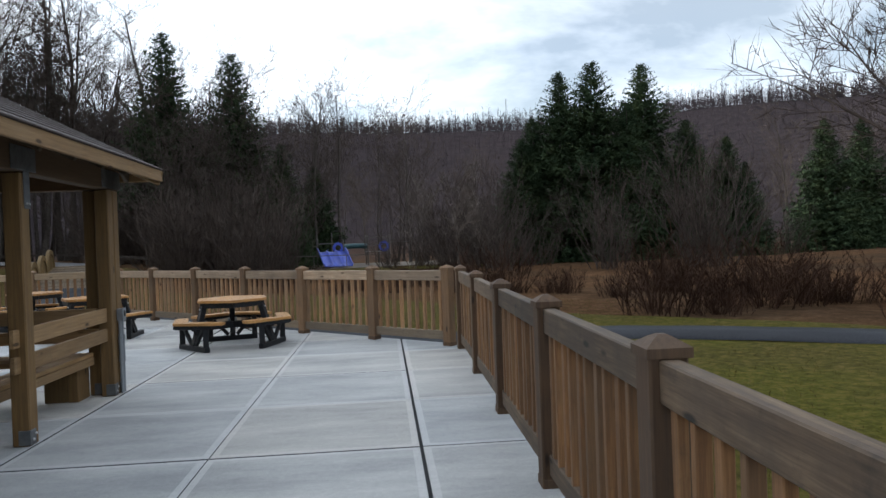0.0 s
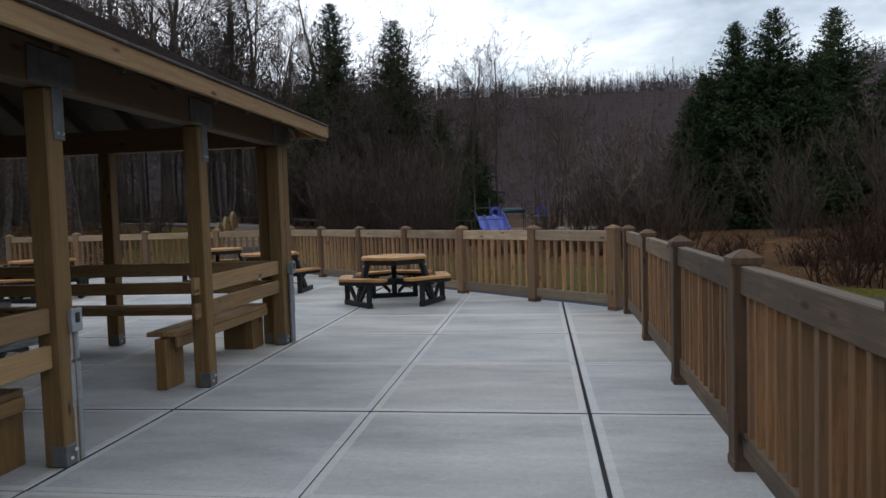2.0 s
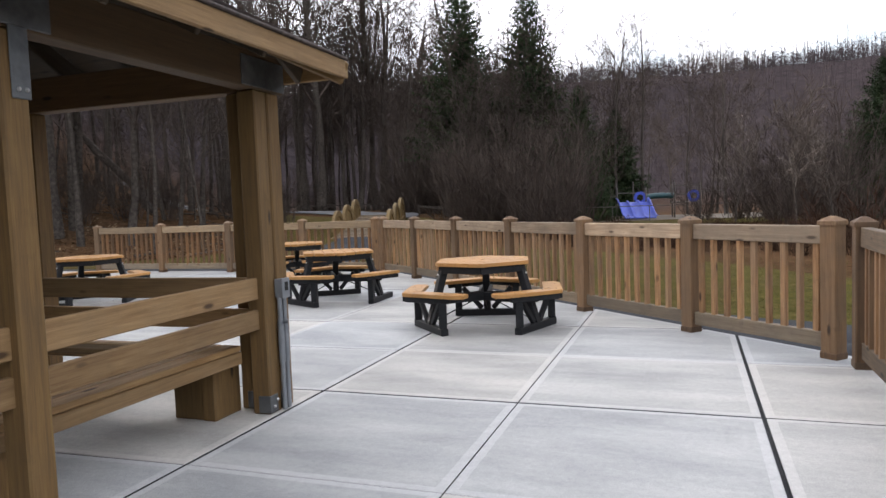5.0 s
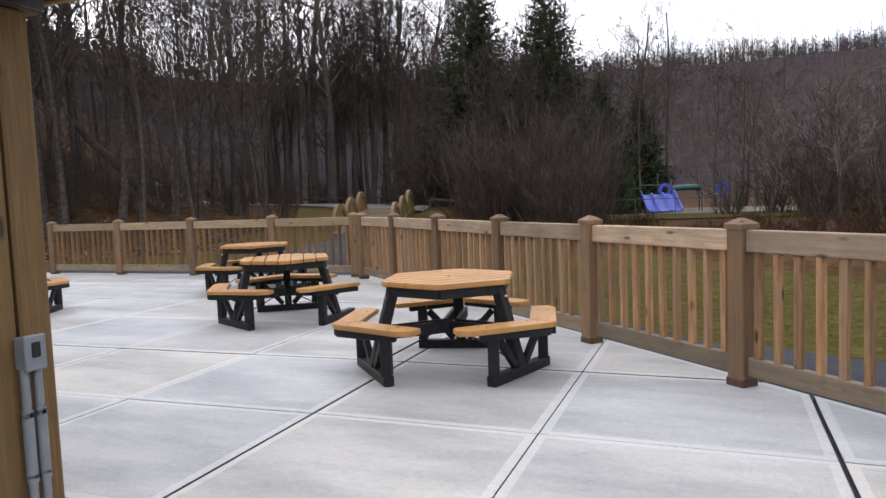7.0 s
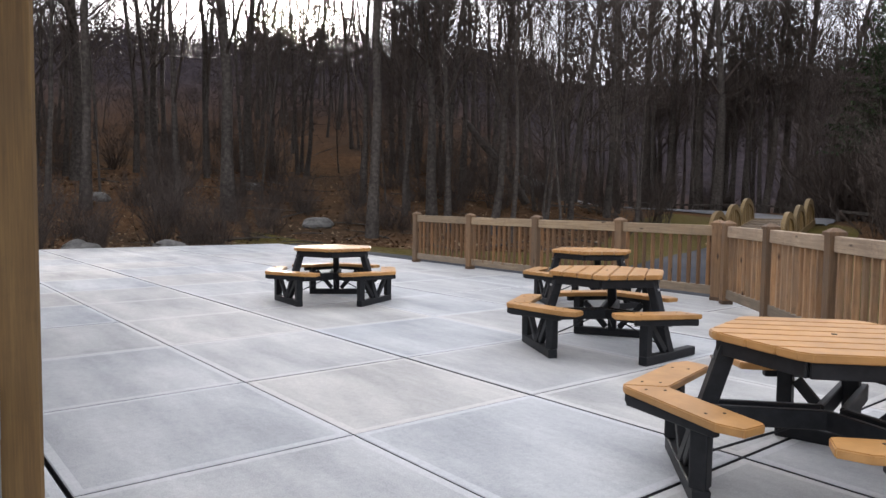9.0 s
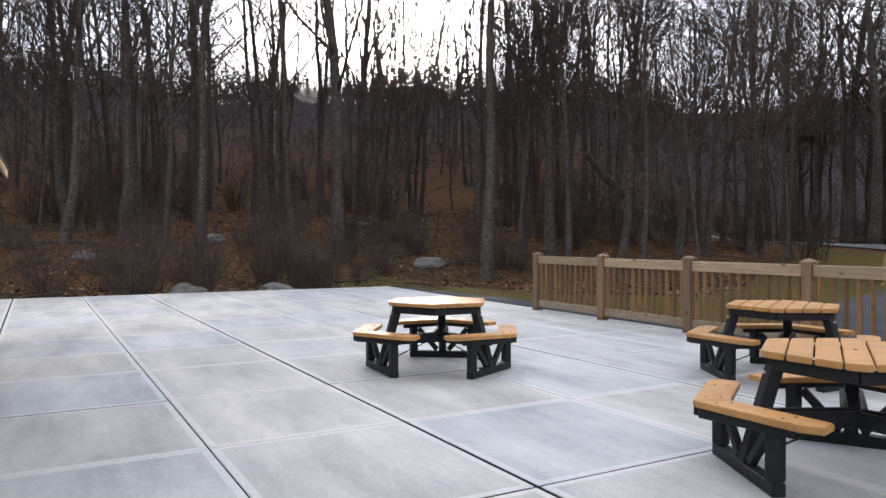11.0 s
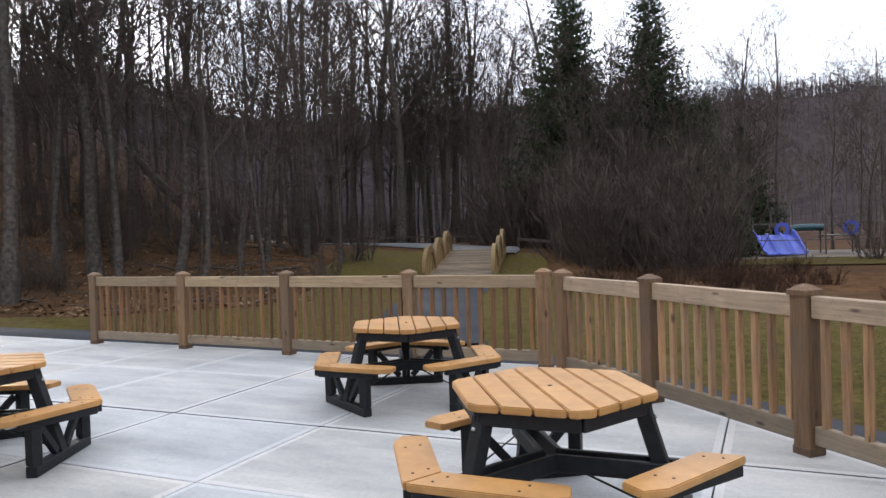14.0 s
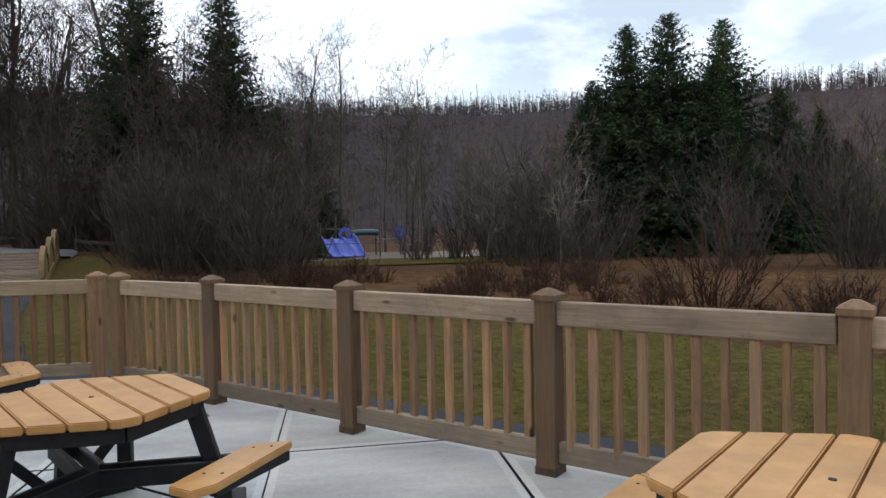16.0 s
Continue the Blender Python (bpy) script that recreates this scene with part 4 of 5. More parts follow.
def rail_fence():
    ob = thing("rail_fence", "low dark timber rail along the woodland path", "fence")
    pts = [(-13.5, 42.5), (-15.8, 43.8), (-16.2, 47.5), (-20, 51.8), (-26, 53), (-33, 53.4), (-40, 53.6)]
    for (x0, y0), (x1, y1) in zip(pts, pts[1:]):
        z0, z1 = ground_h(x0, y0), ground_h(x1, y1)
        timber_part("rail", (x0, y0, z0 + 0.5), (x1, y1, z1 + 0.5), 0.06, 0.14, M_BARK, ob)
        timber_part("post", (x0, y0, z0), (x0, y0, z0 + 0.62), 0.12, 0.12, M_BARK, ob)


rail_fence()


# ---- playground ----
def build_playground():
    ob = thing("play_structure", "brown steel play structure with a blue three-lane slide", "playground", pose(-4.0, 54.0, -0.2, 0, 0, 8) @ Matrix.Scale(0.84, 4))
    for x, y, h in ((-1.2, 0.1, 2.6), (1.1, 0.1, 2.5), (-1.2, 2.2, 3.1), (0.2, 2.2, 3.1), (3.4, 0.5, 2.9), (3.4, 2.4, 2.8), (5.4, 0.5, 2.8), (5.4, 2.4, 2.6), (-2.6, 1.2, 2.5), (7.4, 1.2, 2.7)):
        v, f = [], []
        tube(v, f, [Vector((x, y, 0)), Vector((x, y, h)), Vector((x, y, h + 0.04))], [0.06, 0.06, 0.01], 8)
        part("upright", mesh_from("upright", v, f, [M_STAND]), None, ob)
    for a, b in (((-1.3, 0, 1.15), (1.2, 2.3, 1.25)), ((3.3, 0.4, 1.2), (5.5, 2.5, 1.3))):
        wedge_box(a, b, "platform", M_STAND, ob)
    for a, b in (((-1.25, 0.1, 2.15), (1.15, 0.1, 2.15)), ((3.4, 0.5, 2.6), (5.4, 0.5, 2.6)), ((3.4, 0.5, 1.9), (5.4, 0.5, 1.9)), ((5.4, 1.4, 2.1), (7.4, 1.2, 2.1)), ((-2.6, 1.2, 1.9), (-1.2, 1.2, 1.9)), ((-2.6, 1.2, 1.0), (-1.2, 1.2, 1.0))):
        timber_part("crossbar", a, b, 0.07, 0.1, M_STAND, ob)
    verts, faces = [], []
    prof = [(-1.3, 0.35), (-1.22, 0.35), (-1.18, 0), (-0.48, 0), (-0.44, 0.14), (-0.38, 0.14), (-0.34, 0), (0.34, 0), (0.38, 0.14), (0.44, 0.14), (0.48, 0), (1.18, 0), (1.22, 0.35), (1.3, 0.35)]
    for i in range(11):
        u = i / 10
        y = 0.05 - 3.1 * u
        z = 1.25 * (1 - smooth01(u * 0.98)) + 0.12
        for x, dz in prof:
            verts.append((x + 0.5 * u, y, z + dz * (1 - 0.5 * u)))
    n = len(prof)
    for i in range(10):
        for k in range(n - 1):
            faces.append((i * n + k, i * n + k + 1, (i + 1) * n + k + 1, (i + 1) * n + k))
    sl = part("slide", mesh_from("slide", verts, faces, [M_BLUE], smooth=True), None, ob, "blue moulded three-lane slide")
    mod = sl.modifiers.new("thick", "SOLIDIFY")
    mod.thickness = 0.05
    for x, y, z in ((0.65, 0.12, 1.75), (4.9, 0.45, 1.75)):
        bm = bmesh.new()
        bmesh.ops.create_circle(bm, segments=16, radius=0.26, cap_ends=False)
        ring = bm.edges[:]
        ext = bmesh.ops.extrude_edge_only(bm, edges=ring)
        for g in ext["geom"]:
            if isinstance(g, bmesh.types.BMVert):
                g.co *= 1.9
        ext = bmesh.ops.extrude_face_region(bm, geom=bm.faces[:])
        for g in ext["geom"]:
            if isinstance(g, bmesh.types.BMVert):
                g.co.z += 0.06
        part("porthole_panel", bm, M_BLUE, ob, "blue panel with a round window", pose(x, y, z, 90))
    v, f = [], []
    tube(v, f, [Vector((1.1, 1.3, 1.75)), Vector((1.9, 1.3, 1.85)), Vector((2.7, 1.3, 1.85)), Vector((3.4, 1.3, 1.8))], [0.24] * 4, 14)
    part("crawl_tube", mesh_from("crawl_tube", v, f, [M_TEAL], smooth=True), None, ob, "teal crawl tube")
    pl = thing("handrail", "thin dark metal rail in front of the playground", "rail")
    for k in range(7):
        x = -9 + k * 2.2
        timber_part("upright", (x, 47.8, ground_h(x, 47.8)), (x, 47.8, ground_h(x, 47.8) + 0.95), 0.05, 0.05, M_STAND, pl)
    timber_part("rail", (-9, 47.8, ground_h(-9, 47.8) + 0.95), (4.2, 47.8, ground_h(4.2, 47.8) + 0.95), 0.05, 0.05, M_STAND, pl)


build_playground()
sheet("playground_surface", [(-9, 50), (-6, 48.8), (2, 48.8), (9, 50), (14, 53), (12, 58), (0, 60), (-9, 58)], 0.08, M_MULCH, "pale bark and gravel playground surface", "ground", 2.0)
sheet("lawn_patch", [(-8, 44), (-2, 42.6), (6, 43), (12, 45), (10, 49.6), (2, 48.7), (-6, 48.7), (-9, 48)], 0.06, M_GRASS, "dull green lawn before the playground", "lawn", 2.0)


# ---- trees ----
class Limb:
    """Grows a bare tree: a trunk, and a crown of tapered limbs that end in fine twigs."""

    def __init__(self, seed, detail=1.0, low=0.2, reach=1.0, rise=0.2):
        self.r = random.Random(seed)
        self.tv, self.tf, self.bv, self.bf = [], [], [], []
        self.detail, self.low, self.reach, self.rise = detail, low, reach, rise

    def twig(self, p, d, length, depth=1):
        r = self.r
        d = d.normalized()
        tip = p + d * length + Vector((r.uniform(-0.1, 0.1), r.uniform(-0.1, 0.1), r.uniform(0, 0.16))) * length
        w = Vector((r.uniform(-1, 1), r.uniform(-1, 1), r.uniform(-1, 1))).cross(d).normalized() * (0.012 if depth else 0.009)
        b = len(self.bv)
        self.bv.extend([p - w, p + w, tip])
        self.bf.append((b, b + 1, b + 2))
        if depth:
            for _ in range(3):
                q = p.lerp(tip, r.uniform(0.25, 0.8))
                self.twig(q, d + Vector((r.uniform(-1, 1), r.uniform(-1, 1), r.uniform(-0.4, 0.9))) * 0.8, length * r.uniform(0.35, 0.6), 0)

    def grow(self, start, direction, length, radius, level, top):
        r = self.r
        if level >= 3:
            self.twig(start, direction, max(0.5, length * 1.2))
            return
        segs = (7, 4, 2)[level]
        pts, p, d = [start.copy()], start.copy(), direction.normalized()
        wander = (0.10, 0.22, 0.30)[level]
        for i in range(segs):
            d = (d + Vector((r.uniform(-1, 1), r.uniform(-1, 1), r.uniform(-0.5, 0.9) * (0.5 if level else 0.2))) * wander).normalized()
            p = p + d * (length / segs)
            pts.append(p.copy())
        end = 0.22
        radii = [max(0.011, radius * (1 - (1 - end) * i / segs)) for i in range(segs + 1)]
        if level == 0:
            radii[0] *= 1.4
            tube(self.tv, self.tf, pts, radii, 7)
        else:
            tube(self.bv, self.bf, pts, radii, 4 if level == 1 else 3)
        if level >= top:
            return
        count = int((17, 6, 8)[level] * self.detail * r.uniform(0.85, 1.15))
        low = self.low if level == 0 else 0.15
        for k in range(count):
            u = low + (1 - low) * (k + r.random()) / count
            i = min(segs - 1, int(u * segs))
            q = pts[i].lerp(pts[i + 1], u * segs - i)
            dd = (pts[i + 1] - pts[i]).normalized()
            side = Matrix.Rotation(r.uniform(0, 6.283), 3, dd) @ dd.orthogonal().normalized()
            spread = r.uniform(0.5, 1.0) if level == 0 else r.uniform(0.6, 1.1)
            nd = (dd * (1 - spread * 0.45) + side * spread + Vector((0, 0, self.rise if level == 0 else 0.2)))
            rad = radius * (1 - (1 - end) * u)
            self.grow(q, nd, length * r.uniform(0.26, 0.44) * ((1.2 - 0.5 * u) * self.reach if level == 0 else 1), rad * r.uniform(0.28, 0.46), level + 1, top)


def bare_tree_meshes(seed, height, radius, detail=1.0, top=3, lean=0.06, mat=None, low=0.2, reach=1.0, rise=0.2):
    g = Limb(seed, detail, low, reach, rise)
    rr = random.Random(seed + 99)
    g.grow(Vector((0, 0, -0.3)), Vector((rr.uniform(-lean, lean), rr.uniform(-lean, lean), 1)), height, radius, 0, top)
    return (mesh_from("trunk", g.tv, g.tf, [M_BARK], smooth=True), mesh_from("crown", g.bv, g.bf, [mat or M_TWIG]))


TREE_KINDS = [bare_tree_meshes(11 + k, h, rad, d, low=0.3, rise=0.32) for k, (h, rad, d) in enumerate(((19, 0.21, 1.1), (17, 0.15, 1.15), (21, 0.27, 1.15), (15, 0.11, 1.0), (18, 0.18, 1.1), (16, 0.13, 1.1)))]
THIN_KINDS = [bare_tree_meshes(41 + k, h, rad, d, 3) for k, (h, rad, d) in enumerate(((11, 0.06, 0.95), (9, 0.05, 0.9), (13, 0.075, 0.95)))]


def place_tree(kinds, k, x, y, turn, scale, name="bare_tree", label="tall bare grey-brown deciduous tree in the woods", group="bare woodland trees"):
    tr, br = kinds[k % len(kinds)]
    ob = thing(name, label, "tree", pose(x, y, ground_h(x, y) - 0.05, 0, 0, turn) @ Matrix.Scale(scale, 4), group)
    part("trunk", tr, None, ob)
    part("crown", br, None, ob)
    return ob


def shrub_mesh(seed, height, spread, stems, mat, twigs=5):
    r = random.Random(seed)
    v, f = [], []

    def sprig(p, d, length, w):
        tip = p + d.normalized() * length
        side = Vector((r.uniform(-1, 1), r.uniform(-1, 1), r.uniform(-1, 1))).cross(d).normalized() * w
        b = len(v)
        v.extend([p - side, p + side, tip])
        f.append((b, b + 1, b + 2))
        return tip

    for s in range(stems):
        a = r.uniform(0, 6.283)
        b = Vector((math.cos(a), math.sin(a), 0)) * r.uniform(0, spread * 0.4)
        d = (Vector((math.cos(a), math.sin(a), 0)) * r.uniform(0.05, 0.7) + Vector((0, 0, 1))).normalized()
        L = height * r.uniform(0.45, 1.0)
        pts, p = [b], b.copy()
        for i in range(3):
            d = (d + Vector((r.uniform(-1, 1), r.uniform(-1, 1), r.uniform(-0.4, 0.5))) * 0.25).normalized()
            p = p + d * (L / 3)
            pts.append(p.copy())
        rad = 0.008 + height * 0.0035 * r.uniform(0.6, 1.3)
        tube(v, f, pts, [rad, rad * 0.8, rad * 0.5, rad * 0.2], 3)
        for k in range(twigs):
            i = r.randint(0, 2)
            q = pts[i].lerp(pts[i + 1], r.random())
            nd = d + Vector((r.uniform(-1, 1), r.uniform(-1, 1), r.uniform(-0.2, 0.9)))
            l2 = L * r.uniform(0.15, 0.36)
            tip = sprig(q, nd, l2, 0.009 + 0.001 * height)
            for kk in range(3):
                sprig(q.lerp(tip, r.uniform(0.3, 0.8)), nd + Vector((r.uniform(-1, 1), r.uniform(-1, 1), r.uniform(-0.4, 0.8))) * 1.2, l2 * r.uniform(0.3, 0.6), 0.006 + 0.001 * height)
    return mesh_from("shrub", v, f, [mat])


SHRUBS = [shrub_mesh(5 + k, h, s, n, M_TWIG, 15) for k, (h, s, n) in enumerate(((4.4, 3.0, 34), (6.0, 3.2, 36), (3.4, 3.0, 34)))]
LOWBRUSH = [shrub_mesh(25 + k, h, s, n, M_BRUSH, 9) for k, (h, s, n) in enumerate(((1.5, 2.4, 60), (1.1, 2.4, 60), (1.9, 2.4, 50)))]


def place_shrub(me, x, y, turn, scale, label, group):
    ob = new("shrub", me)
    ob.matrix_basis = pose(x, y, ground_h(x, y) - 0.05, 0, 0, turn) @ Matrix.Scale(scale, 4)
    tagged(ob, label, "shrub", group)


def aim(az, d):
    """A place d metres from the middle of the patio, az degrees left of north."""
    return -4 - d * math.sin(radians(az)), 11 + d * math.cos(radians(az))


rnd = random.Random(7)


def on_path(x, y):
    if 62.3 < math.degrees(math.atan2(-4 - x, y - 11)) < 68.3 and math.hypot(x + 4, y - 11) < 58 and rnd.random() < 0.8:
        return True
    if y < 20.4 and x > -31:
        return True
    u = (y - 18) / 24
    return 18 < y < 40 and abs(x - (-8.4 - 7.6 * u)) < 2.6 + (0 if y < 31 else 0.6) or (38 < y < 56 and -44 < x < -14 and abs(y - (40 + (-14 - x) * 0.9 if x > -22 else 51)) < 3)


# tall woods to the west and north-west
count = 0
while count < 82:
    az = rnd.uniform(20, 122)
    d = 21 + 46 * rnd.random() ** 1.25 + (9 if az < 42 else 0)
    x, y = aim(az, d)
    if on_path(x, y) or x > -23.5 and y < 23:
        continue
    if az < 34 and d < 47 or 59 < az < 70 and rnd.random() < 0.6:
        continue
    place_tree(TREE_KINDS, rnd.randrange(6), x, y, rnd.uniform(0, 360), rnd.uniform(0.75, 1.1))
    count += 1
for _ in range(80):
    az = rnd.uniform(18, 122)
    x, y = aim(az, 22 + 40 * rnd.random())
    if on_path(x, y) or x > -23.5 and y < 23 or (az < 34 and math.hypot(x + 4, y - 11) < 47):
        continue
    place_tree(THIN_KINDS, rnd.randrange(3), x, y, rnd.uniform(0, 360), rnd.uniform(0.6, 1.1), "sapling", "slender bare sapling among the woodland trees", "bare woodland saplings")
POLE_KINDS = [bare_tree_meshes(61 + k, h, rad, d, 2) for k, (h, rad, d) in enumerate(((20, 0.13, 0.8), (18, 0.10, 0.75), (22, 0.15, 0.8)))]
for _ in range(86):
    az = rnd.uniform(36, 120)
    x, y = aim(az, rnd.uniform(28, 74))
    if on_path(x, y) or x > -23.5 and y < 23:
        continue
    place_tree(POLE_KINDS, rnd.randrange(3), x, y, rnd.uniform(0, 360), rnd.uniform(0.8, 1.1), "pole_tree", "straight slender bare tree in the woods", "slender woodland trees")
for k in range(32):
    x, y = aim(rnd.uniform(15.5, 37), rnd.uniform(50, 70))
    if on_path(x, y):
        continue
    place_tree(TREE_KINDS, k, x, y, rnd.uniform(0, 360), rnd.uniform(0.8, 1.05))
for k in range(12):
    x, y = aim(rnd.uniform(22, 39), rnd.uniform(49, 60))
    place_tree(TREE_KINDS, (0, 2, 4)[k % 3], x, y, rnd.uniform(0, 360), rnd.uniform(1.15, 1.4))
# trees behind the playground and on the lower slope to the north and east
for _ in range(80):
    az = rnd.uniform(-62, 26)
    d = rnd.uniform(52, 95)
    x, y = aim(az, d)
    if y < 61 and -12 < x < 12:
        continue
    place_tree(TREE_KINDS, rnd.randrange(6), x, y, rnd.uniform(0, 360), rnd.uniform(0.42, 0.66), "bare_tree", "bare deciduous tree at the foot of the hill", "bare hillside trees")
# thickets
for _ in range(150):
    az = rnd.uniform(-44, 26)
    x, y = aim(az, rnd.uniform(28, 46))
    if on_path(x, y) or (-8.5 < x < 4 and y < 57) or (-18 < x < -9.5 and y < 36) or (7 < x < 26 and y < 46 and rnd.random() < 0.9):
        continue
    place_shrub(SHRUBS[rnd.randrange(3)], x, y, rnd.uniform(0, 360), rnd.uniform(0.7, 1.15), "dense bare brown thicket shrub", "thicket shrubs")
for _ in range(115):
    az = rnd.uniform(22, 122)
    x, y = aim(az, rnd.uniform(25, 62))
    if on_path(x, y) or x > -24 and y < 26 or az < 34 and math.hypot(x + 4, y - 11) < 40:
        continue
    place_shrub(SHRUBS[rnd.randrange(3)], x, y, rnd.uniform(0, 360), rnd.uniform(0.35, 0.8), "sparse bare understorey shrub", "understorey shrubs")
for x, y, s in ((-8.0, 38.5, 0.95), (-6.4, 36.8, 0.9), (-9.2, 41, 1.0), (-11.5, 41.5, 0.9), (-5.6, 40.5, 0.8), (-7.2, 43.5, 1.0), (-10, 38, 0.8), (0.5, 46.5, 0.55), (2.6, 47.2, 0.7), (4.6, 46.0, 0.75), (6.4, 47.5, 0.8), (-7.6, 47.0, 0.6)):
    place_shrub(SHRUBS[1], x, y, x * 40, s, "dense bare brown thicket shrub", "thicket shrubs")
edge = random.Random(23)
for _ in range(46):
    x, y = edge.uniform(-33, -23.3), edge.uniform(5, 24)
    if y > 17 and x > -25:
        continue
    place_shrub(SHRUBS[edge.randrange(3)], x, y, edge.uniform(0, 360), edge.uniform(0.22, 0.5), "thin arching bare shrub at the woods' edge", "woods edge shrubs")


# low russet brush along the lawn's far edge, one tangled mass
def low_brush():
    data = []
    for me in LOWBRUSH:
        co = np.empty(len(me.vertices) * 3)
        me.vertices.foreach_get("co", co)
        data.append((co.reshape(-1, 3), [tuple(p.vertices) for p in me.polygons]))
    verts, faces = [], []
    for k in range(135):
        if rnd.random() < 0.66:
            x = rnd.uniform(4, 32)
            y = 16.6 - 0.86 * (x - 4) + rnd.uniform(0.3, 9) if x < 14 else 8.0 - 0.6 * (x - 14) + rnd.uniform(0.3, 9)
            size = rnd.uniform(0.6, 1.0)
        else:
            x = rnd.uniform(-9, 6)
            y = 27.5 - 0.75 * (x + 5) + rnd.uniform(0.3, 12)
            size = rnd.uniform(0.3, 0.55)
        co, fs = data[k % 3]
        a = rnd.uniform(0, 6.283)
        turn = np.array([[math.cos(a), -math.sin(a), 0], [math.sin(a), math.cos(a), 0], [0, 0, 1]])
        base = len(verts)
        verts.extend(map(tuple, (co * size) @ turn.T + np.array([x, y, ground_h(x, y) - 0.05])))
        faces.extend(tuple(i + base for i in p) for p in fs)
    tagged(new("russet_brush", mesh_from("russet_brush", verts, faces, [M_BRUSH])), "low russet winter brush at the lawn edge", "brush", kind="stuff")


low_brush()


# fallen leaves and sticks on the woodland floor
def woodland_debris():
    r = random.Random(77)
    verts, faces, slots = [], [], []
    for _ in range(14000):
        az, d = r.uniform(38, 118), 18.5 + 26 * r.random() ** 1.6
        x, y = aim(az, d)
        if x > -22.2 and y < 21:
            continue
        z = ground_h(x, y) + 0.02
        a, w = r.uniform(0, 6.283), r.uniform(0.04, 0.10)
        u, t = Vector((math.cos(a), math.sin(a), r.uniform(-0.5, 0.7))) * w, Vector((-math.sin(a), math.cos(a), r.uniform(-0.4, 0.6))) * w * 0.6
        p = Vector((x, y, z + w * 0.4))
        b = len(verts)
        verts.extend([p - u, p - t, p + u, p + t])
        faces.append((b, b + 1, b + 2, b + 3))
        slots.append(0 if r.random() < 0.7 else 2)
    for _ in range(300):
        x, y = aim(r.uniform(36, 118), r.uniform(19, 52))
        if x > -22.5 and y < 22:
            continue
        L, a = r.uniform(0.5, 3.2), r.uniform(0, 6.283)
        p = Vector((x, y, ground_h(x, y) + 0.03))
        q = p + Vector((math.cos(a) * L, math.sin(a) * L, 0))
        q.z = ground_h(q.x, q.y) + r.uniform(0.02, 0.35)
        n0 = len(faces)
        tube(verts, faces, [p, (p + q) / 2 + Vector((0, 0, 0.05)), q], [0.021 * L ** 0.6, 0.016 * L ** 0.6, 0.007], 4)
        slots.extend([1 if r.random() < 0.9 else 3] * (len(faces) - n0))
    tagged(new("fallen_leaves", mesh_from("fallen_leaves", verts, faces, [M_DRYLEAF, M_BARK, M_PALELEAF, M_PALE], slots)), "fallen oak leaves and sticks on the woodland floor", "leaves", kind="stuff")


woodland_debris()


def spruce_meshes(seed, height, spread, clear=0.05, fullness=0.8):
    """A conifer of drooping boughs, each fringed with many narrow hanging sprays."""
    r = random.Random(seed)
    v, f = [], []
    tube(v, f, [Vector((0, 0, -0.3)), Vector((0, 0, height * 0.5)), Vector((0, 0, height))], [height * 0.018, height * 0.011, 0.015], 6)
    trunk = mesh_from("trunk", v, f, [M_BARK])
    v, f = [], []
    z = height * clear
    while z < height * 0.995:
        u = z / height
        reach = spread * (1 - u) ** fullness * (0.86 + 0.3 * noise.noise(Vector((z * 0.9, seed, 0)))) + 0.06
        for k in range(int(9 + 6 * (1 - u))):
            a = r.uniform(0, 6.283)
            lobe = 1 + 0.3 * noise.noise(Vector((math.cos(a) * 1.5, math.sin(a) * 1.5, z * 0.5 + seed)))
            L = reach * lobe * r.uniform(0.7, 1.08)
            zz = z + r.uniform(-0.4, 0.4) * (1 - u)
            d = Vector((math.cos(a), math.sin(a), 0.75 * u - 0.12 + r.uniform(-0.15, 0.15))).normalized()
            side = Vector((-d.y, d.x, 0)).normalized()
            n = max(6, int(L * 4.4))
            for i in range(n):
                t = 0.12 + 0.88 * (i + r.random()) / n
                p = Vector((0, 0, zz)) + d * (L * t) + Vector((0, 0, -0.20 * L * t * t + 0.14 * L * t ** 4))
                size = min(1.0, 0.25 + L * 0.4) * (1.15 - 0.45 * t)
                for s in (-1, 1):
                    e = p + side * (s * r.uniform(0.12, 0.46) * size) + d * (r.uniform(0.0, 0.36) * size) + Vector((0, 0, r.uniform(-0.42, 0.06) * size))
                    w = Vector((r.uniform(-1, 1), r.uniform(-1, 1), r.uniform(-0.6, 0.6))) * (0.085 * size)
                    b0 = len(v)
                    v.extend([p - w, p + w, e])
                    f.append((b0, b0 + 1, b0 + 2))
                e = p + d * (r.uniform(0.12, 0.34) * size) + Vector((0, 0, r.uniform(-0.12, 0.16) * size))
                w = Vector((r.uniform(-1, 1), r.uniform(-1, 1), r.uniform(-1, 1))) * (0.075 * size)
                b0 = len(v)
                v.extend([p - w, p + w, e])
                f.append((b0, b0 + 1, b0 + 2))
        z += height * 0.0072 + 0.03
    return trunk, mesh_from("foliage", v, f, [M_NEEDLE])


SPRUCES = [spruce_meshes(3, 15.5, 4.6, 0.25, 0.55), spruce_meshes(4, 13.8, 5.2, 0.03, 0.6), spruce_meshes(8, 9.0, 4.0, 0.03, 0.8)]


def place_spruce(k, x, y, turn, scale, label="tall dark green spruce tree"):
    tr, fo = SPRUCES[k]
    ob = thing("spruce_tree", label, "tree", pose(x, y, ground_h(x, y) - 0.1, 0, 0, turn) @ Matrix.Scale(scale, 4), "spruce trees")
    part("trunk", tr, None, ob)
    part("foliage", fo, None, ob)


